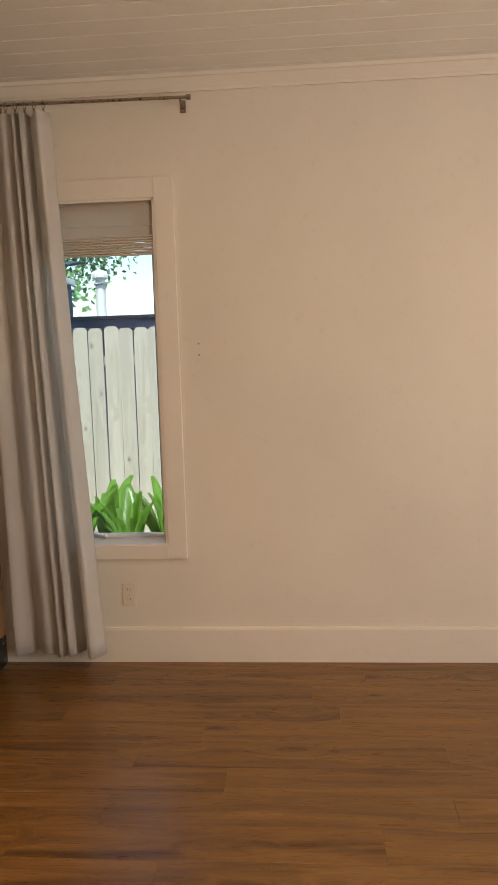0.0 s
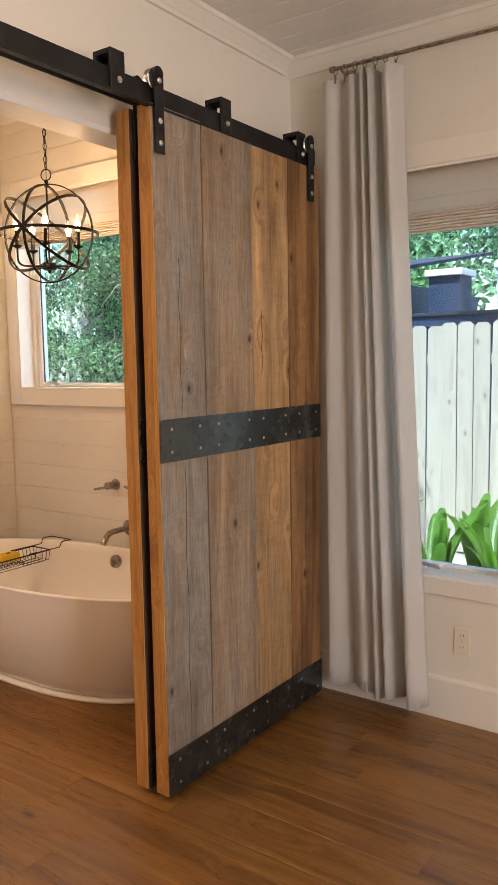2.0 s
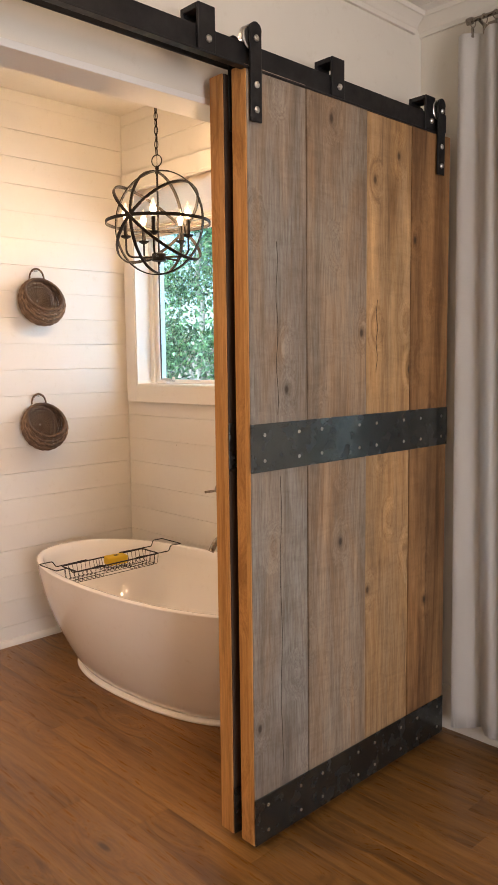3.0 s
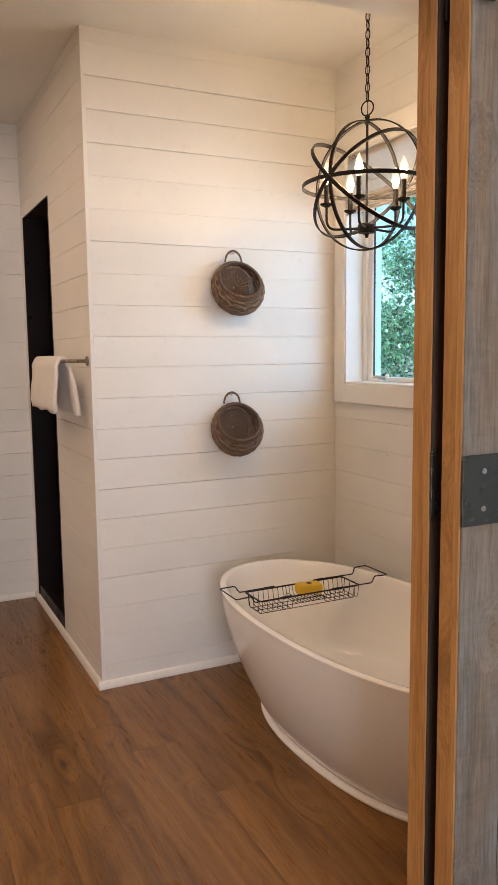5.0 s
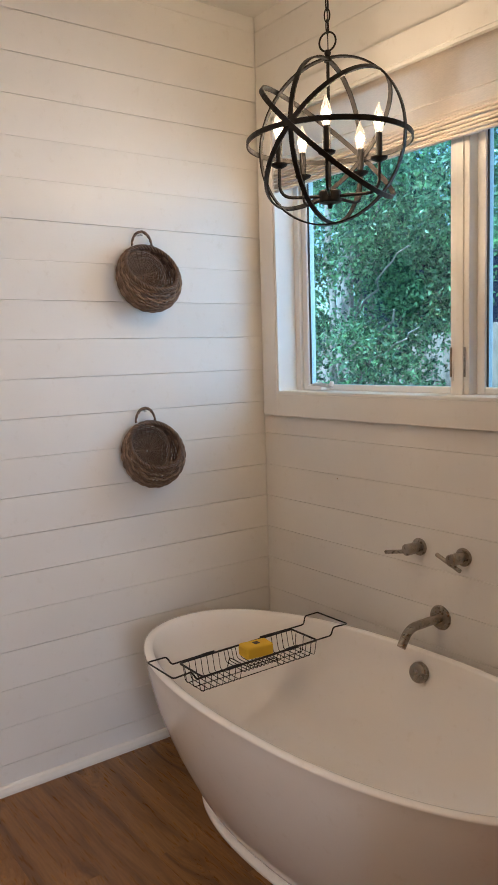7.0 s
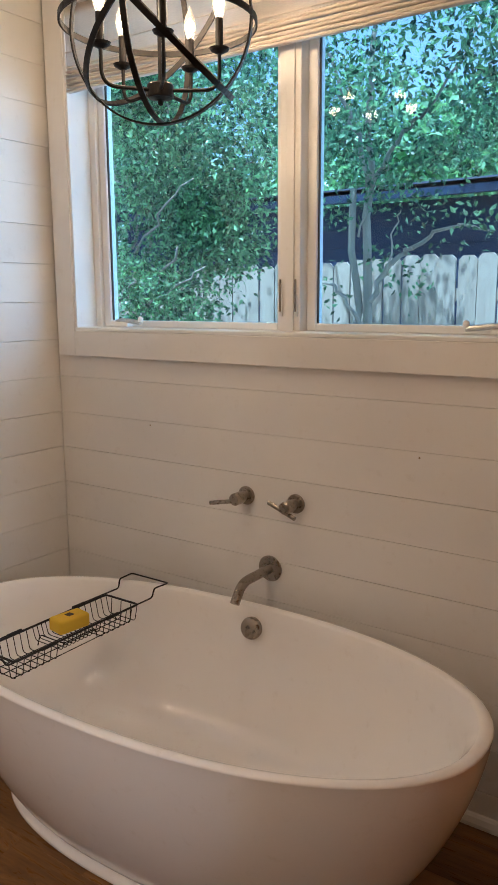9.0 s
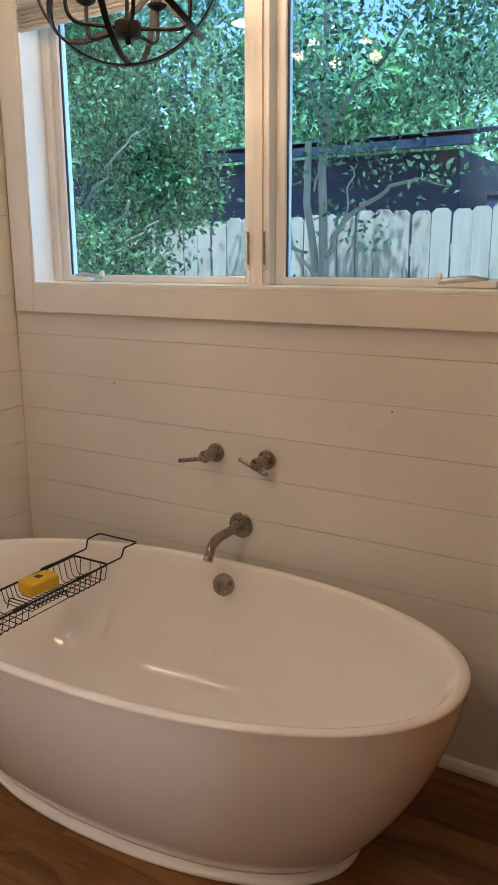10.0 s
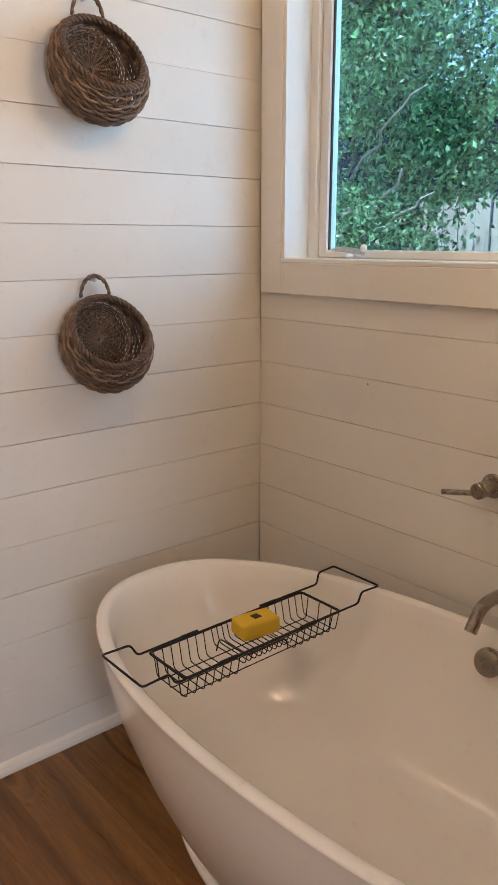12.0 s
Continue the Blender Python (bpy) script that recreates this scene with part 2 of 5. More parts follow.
M_SOIL = paint("ground_gravel", (0.36, 0.33, 0.28), 0.9, 0.35, 30, 0.8)
M_LEAF = leafy("oak_leaves", (0.02, 0.06, 0.05), (0.17, 0.33, 0.22))
M_LEAF2 = leafy("shrub_leaves", (0.025, 0.075, 0.058), (0.23, 0.43, 0.26))
M_BLADE = leafy("strap_leaves", (0.08, 0.24, 0.05), (0.22, 0.46, 0.09))
M_NAVY = paint("navy_siding", (0.022, 0.045, 0.105), 0.6, 0.1, 80, 0.3)
M_ROOF = paint("roof_shingle", (0.05, 0.06, 0.085), 0.8, 0.2, 60, 0.6)
M_ROOF.node_tree.nodes["Principled BSDF"].inputs["Specular IOR Level"].default_value = 0.05
M_PIPE = paint("white_pipe", (0.72, 0.72, 0.70), 0.5, 0.05, 60, 0.1)

m_glass, gn, gl, gb = material("window_glass")
gb.inputs["Base Color"].default_value = (0.52, 0.83, 1.0, 1)
gb.inputs["Roughness"].default_value, gb.inputs["Transmission Weight"].default_value, gb.inputs["IOR"].default_value = 0.0, 1.0, 1.45
M_GLASS = m_glass
m_bulb, gn, gl, gb = material("bulb_glow")
gb.inputs["Base Color"].default_value = (1, 0.9, 0.75, 1)
gb.inputs["Emission Color"].default_value = (1.0, 0.70, 0.36, 1)
gb.inputs["Emission Strength"].default_value = 6.0
M_BULB = m_bulb
m_envelope, gn, gl, gb = material("bulb_glass")
gb.inputs["Base Color"].default_value = (1.0, 0.95, 0.88, 1)
gb.inputs["Roughness"].default_value, gb.inputs["Transmission Weight"].default_value, gb.inputs["IOR"].default_value = 0.04, 1.0, 1.12
gb.inputs["Emission Color"].default_value = (1.0, 0.74, 0.45, 1)
gb.inputs["Emission Strength"].default_value = 0.22
M_ENVELOPE = m_envelope
m_down, gn, gl, gb = material("downlight_glow")
gb.inputs["Emission Color"].default_value = (1.0, 0.78, 0.5, 1)
gb.inputs["Emission Strength"].default_value = 12.0
M_DOWN = m_down

# ---- builders ----
ORIGIN = {}


def thing(name, at, label="", category="", group="", kind=""):
    ob = new(name)
    ob.empty_display_size = 0.05
    ob.location = at
    ORIGIN[ob] = Vector(at)
    return tagged(ob, label, category, group, kind)


def part(name, bm, mat, parent=None, label="", smooth=False, kind="", category=""):
    """One mesh object from a bmesh in world coordinates, under parent."""
    o = ORIGIN[parent] if parent else Vector((0, 0, 0))
    bmesh.ops.translate(bm, verts=bm.verts, vec=-o)
    bmesh.ops.recalc_face_normals(bm, faces=bm.faces)
    me = bpy.data.meshes.new(name)
    bm.to_mesh(me)
    bm.free()
    me.materials.append(mat)
    if smooth:
        me.polygons.foreach_set("use_smooth", [True] * len(me.polygons))
    ob = new(name, me)
    if parent:
        ob.parent = parent
    ORIGIN[ob] = o
    return tagged(ob, label, category, "", kind)


def box(lo, hi, bevel=0.0, bm=None, seg=2):
    bm = bm or bmesh.new()
    r = bmesh.ops.create_cube(bm, size=1)
    vs = r["verts"]
    for v in vs:
        v.co = Vector([lo[i] if v.co[i] < 0 else hi[i] for i in range(3)])
    if bevel:
        es = list({e for v in vs for e in v.link_edges})
        bmesh.ops.bevel(bm, geom=es, offset=bevel, segments=seg, profile=0.5, affect="EDGES")
    return bm


def tube(points, r, seg=8, closed=False, bm=None, radii=None):
    """A round bar along a line of points."""
    bm = bm or bmesh.new()
    pts = [Vector(p) for p in points]
    n = len(pts)
    rings, side = [], None
    for i, p in enumerate(pts):
        a = pts[(i - 1) % n] if closed or i else pts[0]
        b = pts[(i + 1) % n] if closed or i < n - 1 else pts[-1]
        d = (b - a).normalized()
        if side is None:
            side = d.cross(Vector((0.31, 0.17, 0.93)) if abs(d.z) < 0.9 else Vector((1, 0.1, 0))).normalized()
        side = (side - d * side.dot(d)).normalized()
        up = d.cross(side)
        rr = radii[i] if radii else r
        rings.append([bm.verts.new(p + side * (rr * math.cos(k * math.tau / seg)) + up * (rr * math.sin(k * math.tau / seg))) for k in range(seg)])
    for i in range(n if closed else n - 1):
        A, B = rings[i], rings[(i + 1) % n]
        sh = 0
        if closed and i == n - 1:
            sh = min(range(seg), key=lambda s: (A[0].co - B[s].co).length)
        for k in range(seg):
            bm.faces.new((A[k], A[(k + 1) % seg], B[(k + 1 + sh) % seg], B[(k + sh) % seg]))
    if not closed:
        bm.faces.new(rings[0][::-1])
        bm.faces.new(rings[-1])
    return bm


def lathe(profile, centre, axis="z", seg=24, bm=None):
    """Turned shape: profile of (radius, height) along axis from centre."""
    bm = bm or bmesh.new()
    c = Vector(centre)
    frames = {"z": ((1, 0, 0), (0, 1, 0), (0, 0, 1)), "-y": ((1, 0, 0), (0, 0, 1), (0, -1, 0)), "x": ((0, 1, 0), (0, 0, 1), (1, 0, 0))}
    e1, e2, e3 = (Vector(v) for v in frames[axis])
    rings = []
    for r, hgt in profile:
        if r < 1e-5:
            rings.append([bm.verts.new(c + e3 * hgt)])
        else:
            rings.append([bm.verts.new(c + e3 * hgt + (e1 * math.cos(k * math.tau / seg) + e2 * math.sin(k * math.tau / seg)) * r) for k in range(seg)])
    for A, B in zip(rings, rings[1:]):
        for k in range(seg):
            f = [A[k % len(A)], A[(k + 1) % len(A)], B[(k + 1) % len(B)], B[k % len(B)]]
            f = list(dict.fromkeys(f))
            if len(f) > 2:
                bm.faces.new(f)
    return bm


def rounded(points, r=0.02, steps=4):
    """Corner points of a bent wire with rounded bends."""
    pts = [Vector(p) for p in points]
    out = [pts[0]]
    for a, b, c in zip(pts, pts[1:], pts[2:]):
        ra = min(r, (a - b).length / 2, (c - b).length / 2)
        p, q = b + (a - b).normalized() * ra, b + (c - b).normalized() * ra
        for k in range(steps + 1):
            t = k / steps
            out.append(p * (1 - t) ** 2 + b * 2 * t * (1 - t) + q * t * t)
    return out + [pts[-1]]


# ---- structure ----
XB, YW, YB = -3.755, 3.81, 3.85        # basket wall, bathroom window wall, bedroom window wall
XD, XDI = -1.72, -1.84                 # bedroom and bathroom faces of the door wall
YC, XF = 2.517, -5.335                 # corner wall, far wall
ZB, ZC = 2.886, 2.97                   # ceilings
YE = 4.02                              # outer face of the window wall
OPEN = (1.45, 3.62, 2.335)             # doorway in the door wall: from, to, height
W1 = (-1.31, -0.672, 0.614, 2.332)     # bedroom window opening
W2 = (-3.64, -1.90, 1.403, 2.535)      # bathroom window opening
NICHE = (-5.26, -4.53, 2.405)          # shower doorway


def wall(name, boxes, mat, label):
    bm = bmesh.new()
    for lo, hi in boxes:
        box(lo, hi, 0, bm)
    return tagged(part(name, bm, mat, None, label, kind="structure"), category="wall")


def holed(axis, lo, hi, depth, hole):
    """Boxes of a wall along axis with one hole (from, to, bottom, top)."""
    a, b, z0, z1 = hole
    spans = [((lo, 0), (a, 3.1)), ((b, 0), (hi, 3.1)), ((a, z1), (b, 3.1))]
    if z0 > 0:
        spans.append(((a, 0), (b, z0)))
    res = []
    for (p, q), (r, s) in spans:
        if axis == "x":
            res.append(((p, depth[0], q), (r, depth[1], s)))
        else:
            res.append(((depth[0], p, q), (depth[1], r, s)))
    return res


wall("wall_north_bedroom", holed("x", -1.78, 3.1, (YB, YE), W1), M_WALL, "cream painted plaster wall with a narrow window")
WALL_N = wall("wall_north_bathroom", holed("x", -5.45, -1.78, (YW + 0.018, YE), W2), M_SHIP, "white painted shiplap wall behind the tub")
wall("wall_door", holed("y", -2.6, YB, (XDI, XD), (OPEN[0], OPEN[1], 0, OPEN[2])), M_WALL, "cream wall with a wide doorway")
WALL_B = wall("wall_basket", [((XB - 0.12, YC + 0.018, 0), (XB - 0.018, YW + 0.018, 3.1))], M_SHIP, "white shiplap wall with two hanging baskets")
WALL_C = wall("wall_shower", holed("x", XF, XB - 0.12, (YC + 0.018, YC + 0.13), (NICHE[0], NICHE[1], 0, NICHE[2])), M_SHIP, "white shiplap wall with a dark shower doorway")
WALL_F = wall("wall_far", [((XF - 0.12, -0.3, 0), (XF - 0.018, YE, 3.1))], M_SHIP, "white shiplap end wall")
wall("wall_south_bathroom", [((XF, -0.42, 0), (XDI, -0.3, 3.1))], M_WALL, "plain cream wall")
wall("wall_south_bedroom", [((XD, -2.72, 0), (3.1, -2.6, 3.1))], M_WALL, "plain cream wall")
wall("wall_east", holed("y", -2.6, YB, (3.0, 3.12), (0.3, 1.9, 0.6, 2.3)), M_WALL, "plain cream wall with a window")
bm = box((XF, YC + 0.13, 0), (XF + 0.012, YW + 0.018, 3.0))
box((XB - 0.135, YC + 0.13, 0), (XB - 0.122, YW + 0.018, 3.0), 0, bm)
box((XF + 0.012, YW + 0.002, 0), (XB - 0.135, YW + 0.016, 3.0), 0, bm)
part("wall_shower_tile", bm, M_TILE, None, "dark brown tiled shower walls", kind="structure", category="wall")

# ceilings: tongue and groove boards in the bedroom, smooth in the bathroom
bm = bmesh.new()
y = -2.6
while y < YB - 0.001:
    y2 = min(y + 0.135, YB)
    box((XD, y + 0.0025, ZB), (3.0, y2 - 0.0025, ZB + 0.018), 0.002, bm, 1)
    y = y2
box((XD - 0.06, -2.72, ZB + 0.013), (3.12, YB, ZB + 0.2), 0, bm)
part("ceiling", bm, M_CEIL, None, "off-white tongue-and-groove plank ceiling", kind="structure", category="ceiling")
part("ceiling_bathroom", box((XF - 0.12, -0.42, ZC), (XD - 0.06, YE, ZC + 0.14)), M_CEIL, None, "smooth off-white bathroom ceiling", kind="structure", category="ceiling")
part("roof_eave", box((-5.9, -3.1, 3.115), (3.5, 4.2, 3.22)), M_ROOF, None, "dark roof over the rooms", kind="structure", category="roof")
FLOOR = part("floor", box((XF - 0.1, -0.42, -0.14), (XD - 0.06, YE, -0.006), 0, box((XD - 0.06, -2.7, -0.14), (3.1, YE, -0.006))), M_GAP, None, "brown wood plank floor", kind="structure", category="floor")


def moulding(name, path_lo, path_hi, prof, inward, mat):
    """A straight run of moulding with profile points (out, z)."""
    bm = bmesh.new()
    rows = []
    for p in (path_lo, path_hi):
        rows.append([bm.verts.new((p[0] + inward[0] * o, p[1] + inward[1] * o, z)) for o, z in prof])
    k = len(prof)
    for i in range(k):
        bm.faces.new((rows[0][i], rows[0][(i + 1) % k], rows[1][(i + 1) % k], rows[1][i]))
    bm.faces.new(rows[0])
    bm.faces.new(rows[1][::-1])
    return part(name, bm, mat, None, "white painted crown moulding" if "crown" in name else "tall white painted baseboard", kind="structure", category="trim")


CROWN = [(0.0, 2.812), (0.013, 2.812), (0.016, 2.828), (0.020, 2.832), (0.026, 2.842), (0.046, 2.866), (0.053, 2.868), (0.057, 2.885), (0, 2.885)]
moulding("crown_north", (XD, YB), (3.0, YB), CROWN, (0, -1), M_CREAM)
moulding("crown_west", (XD, -2.6), (XD, YB - 0.057), CROWN, (1, 0), M_CREAM)
BASE = [(0, 0), (0.016, 0), (0.016, 0.172), (0.012, 0.182), (0, 0.184)]
moulding("baseboard_north", (XD, YB), (3.0, YB), BASE, (0, -1), M_CREAM)
moulding("baseboard_door_wall", (XD, OPEN[1] + 0.1), (XD, YB - 0.016), BASE, (1, 0), M_CREAM)
moulding("baseboard_door_wall_south", (XD, -2.6), (XD, OPEN[0] - 0.1), BASE, (1, 0), M_CREAM)
QUART = [(0, 0), (0.018, 0), (0.018, 0.012), (0.012, 0.028), (0.006, 0.034), (0, 0.036)]
moulding("baseboard_basket", (XB, YC - 0.018), (XB, YW), QUART, (1, 0), M_TRIM)
moulding("baseboard_tub", (XB + 0.018, YW), (XDI, YW), QUART, (0, -1), M_TRIM)
moulding("baseboard_shower", (NICHE[1], YC), (XB, YC), QUART, (0, -1), M_TRIM)
moulding("baseboard_shower_front", (XF, YC), (NICHE[1], YC), QUART, (0, -1), M_TRIM)
moulding("baseboard_far", (XF, -0.3), (XF, YC - 0.018), QUART, (1, 0), M_TRIM)

# doorway lining
bm = box((XDI - 0.004, OPEN[0], OPEN[2] - 0.018), (XD + 0.004, OPEN[1], OPEN[2] + 0.002), 0.002)
box((XDI - 0.004, OPEN[0] - 0.002, 0), (XD + 0.004, OPEN[0] + 0.018, OPEN[2] - 0.018), 0.002, bm)
box((XDI - 0.004, OPEN[1] - 0.018, 0), (XD + 0.004, OPEN[1] + 0.002, OPEN[2] - 0.018), 0.002, bm)
part("trim_doorway", bm, M_TRIM, None, "white painted lining of the doorway", kind="structure", category="trim")
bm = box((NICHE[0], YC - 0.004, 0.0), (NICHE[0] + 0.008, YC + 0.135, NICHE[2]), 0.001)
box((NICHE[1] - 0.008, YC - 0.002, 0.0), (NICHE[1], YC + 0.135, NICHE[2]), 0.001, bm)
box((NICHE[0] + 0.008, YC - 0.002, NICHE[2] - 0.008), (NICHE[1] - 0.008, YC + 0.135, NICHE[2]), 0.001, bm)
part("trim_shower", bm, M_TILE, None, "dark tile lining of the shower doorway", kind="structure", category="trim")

# ---- windows ----


def window(name, w, face, trim, sashes, label, right_trim=None, f=0.028, s=0.034, deep=0.085, low=None, fb=0.012, mat=M_TRIM):
    """Casement window: flat casing, jamb lining, vinyl frame, sashes with glass. sashes: list of (x0, x1)."""
    x0, x1, z0, z1 = w
    rt = trim if right_trim is None else right_trim
    t = thing(name, ((x0 + x1) / 2, face, z0), label, "window", kind="structure")
    cas = 0.02
    lt = trim if low is None else low
    part("casing_side", box((x0 - trim, face - cas, z0 - lt), (x0, face, z1 + trim), 0.002), mat, t)
    part("casing_side", box((x1, face - cas, z0 - lt), (x1 + rt, face, z1 + trim), 0.002), mat, t)
    part("casing_head", box((x0, face - cas, z1), (x1, face, z1 + trim), 0.002), mat, t)
    part("casing_apron", box((x0, face - cas, z0 - lt), (x1, face, z0), 0.002), mat, t)
    dep = face + deep
    bm = box((x0, face - 0.016, z0), (x0 + 0.012, dep, z1), 0.001)
    box((x1 - 0.012, face - 0.016, z0), (x1, dep, z1), 0.001, bm)
    box((x0, face - 0.016, z1 - 0.012), (x1, dep, z1), 0.001, bm)
    part("jamb", bm, mat, t)
    part("window_sill", box((x0, face - 0.018, z0), (x1, dep, z0 + 0.014), 0.003), M_VINYL, t)
    bm = bmesh.new()
    ya, yb = dep, dep + 0.07
    box((x0, ya, z0), (x0 + f + 0.012, yb, z1), 0.003, bm)
    box((x1 - f - 0.012, ya, z0), (x1, yb, z1), 0.003, bm)
    box((x0 + f + 0.012, ya, z0), (x1 - f - 0.012, yb, z0 + fb + 0.002), 0.003, bm)
    box((x0 + f + 0.012, ya, z1 - f), (x1 - f - 0.012, yb, z1), 0.003, bm)
    part("window_frame", bm, M_VINYL, t)
    for (a, b) in sashes:
        za, zb = z0 + fb + 0.002, z1 - f
        bm = box((a, ya + 0.015, za), (a + s, yb - 0.01, zb), 0.004)
        box((b - s, ya + 0.015, za), (b, yb - 0.01, zb), 0.004, bm)
        box((a + s, ya + 0.015, za), (b - s, yb - 0.01, za + s - 0.01), 0.004, bm)
        box((a + s, ya + 0.015, zb - s), (b - s, yb - 0.01, zb), 0.004, bm)
        sash = part("sash", bm, M_VINYL, t)
        g = part("pane", box((a + s - 0.004, ya + 0.032, za + s - 0.014), (b - s + 0.004, ya + 0.037, zb - s + 0.004)), M_GLASS, sash)
        g.visible_shadow = False
        bm = bmesh.new()
        for e0, e1 in (((a + s, za + s - 0.01), (a + s + 0.004, zb - s)), ((b - s - 0.004, za + s - 0.01), (b - s, zb - s))):
            box((e0[0], ya + 0.024, e0[1]), (e1[0], ya + 0.031, e1[1]), 0, bm)
        part("gasket", bm, M_SLOT, sash)
    return t


F1 = window("window_1", W1, YB, 0.095, [(W1[0] + 0.018, W1[1] - 0.018)], "narrow white casement window with flat casing", None, 0.006, 0.026, 0.1, 0.066, 0.014, M_CREAM)
MU = -2.741
F2 = window("window_2", W2, YW, 0.092, [(W2[0] + 0.04, MU - 0.04), (MU + 0.036, W2[1] - 0.04)], "wide white double casement window above the tub", 0.056)
part("mullion", box((MU - 0.04, YW + 0.06, W2[2] + 0.014), (MU + 0.036, YW + 0.15, W2[3] - 0.012), 0.004), M_TRIM, F2)
part("mullion_stop", box((MU - 0.012, YW + 0.052, W2[2] + 0.014), (MU + 0.016, YW + 0.06, W2[3] - 0.012), 0.002), M_TRIM, F2)


def crank(x, y, z, parent, flip=1):
    bm = box((x - 0.045, y - 0.034, z), (x + 0.045, y, z + 0.020), 0.005)
    b = part("crank_base", bm, M_VINYL, parent, "white crank housing")
    arm = tube(rounded([(x - 0.02 * flip, y - 0.022, z + 0.018), (x + 0.02 * flip, y - 0.03, z + 0.026), (x + 0.11 * flip, y - 0.034, z + 0.016)], 0.02), 0.0085, 8)
    part("crank_handle", arm, M_BOLT, b, "grey metal crank arm")
    part("crank_knob", lathe([(0, 0), (0.009, 0.002), (0.010, 0.012), (0.006, 0.02), (0, 0.021)], (x + 0.11 * flip, y - 0.034, z + 0.018), "z", 12), M_VINYL, b)


crank(W2[0] + 0.16, YW + 0.085, W2[2] + 0.016, F2)
crank(-2.06, YW + 0.085, W2[2] + 0.016, F2, -1)
crank(-1.12, YB + 0.085, W1[2] + 0.016, F1)
for x in (MU - 0.033, MU + 0.024):
    lk = part("sash_lock", box((x - 0.006, YW + 0.056, W2[2] + 0.06), (x + 0.006, YW + 0.0605, W2[2] + 0.13), 0.0015), M_VINYL, F2, "white lock plate")
    part("lock_lever", box((x - 0.002, YW + 0.048, W2[2] + 0.075), (x + 0.002, YW + 0.056, W2[2] + 0.175), 0.0012), M_NICKEL, lk, "slim metal lever")


def roman_shade(name, x0, x1, y, ztop, zbot, layers, label):
    t = thing(name, ((x0 + x1) / 2, y, zbot), label, "blind")
    part("headrail", box((x0, y + 0.002, ztop - 0.035), (x1, y + 0.04, ztop), 0.002), M_SHADE, t)
    fold = 0.0105 * layers
    bm = bmesh.new()
    zs = [ztop - 0.004 - i * (ztop - zbot - fold) / 14 for i in range(15)]
    cols = 24
    grid = []
    for i, z in enumerate(zs):
        bul = -0.006 * math.sin(i / 14 * math.pi) - 0.002
        grid.append([bm.verts.new((x0 + (x1 - x0) * k / cols, y + bul + 0.0012 * math.sin(k * 1.7 + i), z)) for k in range(cols + 1)])
    for A, B in zip(grid, grid[1:]):
        for k in range(cols):
            bm.faces.new((A[k], A[k + 1], B[k + 1], B[k]))
    bmesh.ops.solidify(bm, geom=bm.faces[:], thickness=0.003)
    part("panel", bm, M_SHADE, t, smooth=True)
    for i in range(layers):
        bm = bmesh.new()
        pt = fold / (layers - 1)
        zt = zbot + fold + 0.018 - i * pt
        out = 0.010 + 0.004 * (i % 2) + 0.003 * (layers - i) / layers
        prof = [(0.004, zt), (-out * 0.35, zt - 0.001), (-out, zt - 0.45 * pt), (-out * 1.15, zt - 0.72 * pt), (-out * 0.8, zt - 0.95 * pt), (0.004, zt - 0.98 * pt)]
        rows = [[bm.verts.new((x0 + (x1 - x0) * k / cols, y + o, z + 0.0012 * math.sin(k * 0.9 + i * 2))) for o, z in prof] for k in range(cols + 1)]
        for A, B in zip(rows, rows[1:]):
            for k in range(len(prof)):
                bm.faces.new((A[k], A[(k + 1) % len(prof)], B[(k + 1) % len(prof)], B[k]))
        bm.faces.new(rows[0])
        bm.faces.new(rows[-1][::-1])
        part("fold", bm, M_SHADE, t, smooth=True)
    part("batten", box((x0 + 0.002, y - 0.013, zbot + fold + 0.022), (x1 - 0.002, y - 0.008, zbot + fold + 0.028), 0.001), M_SHADE, t)
    zs_ = zbot + fold + 0.072
    part("seam", box((x0 + 0.001, y - 0.0125, zs_), (x1 - 0.001, y - 0.006, zs_ + 0.004), 0.001), M_SHADE, t)
    return t


roman_shade("roman_shade", W1[0] + 0.016, W1[1] - 0.014, YB + 0.004, W1[3] - 0.014, 2.058, 7, "beige fabric roman shade drawn up in the window")
roman_shade("roman_shade", W2[0] + 0.014, W2[1] - 0.014, YW - 0.006, W2[3] - 0.014, 2.232, 6, "beige fabric roman shade drawn up above the tub")
bm = tube([(W1[1] - 0.018, YB + 0.02, 2.3), (W1[1] - 0.018, YB + 0.02, 2.02)], 0.002, 6)
cl = thing("shade_cord", (W1[1] - 0.018, YB + 0.02, 2.02), "white plastic shade cord clip on the window jamb", "cord")
part("cord", bm, M_VINYL, cl)
part("clip", box((W1[1] - 0.024, YB + 0.008, 2.2), (W1[1] - 0.0125, YB + 0.024, 2.255), 0.003), M_VINYL, cl)

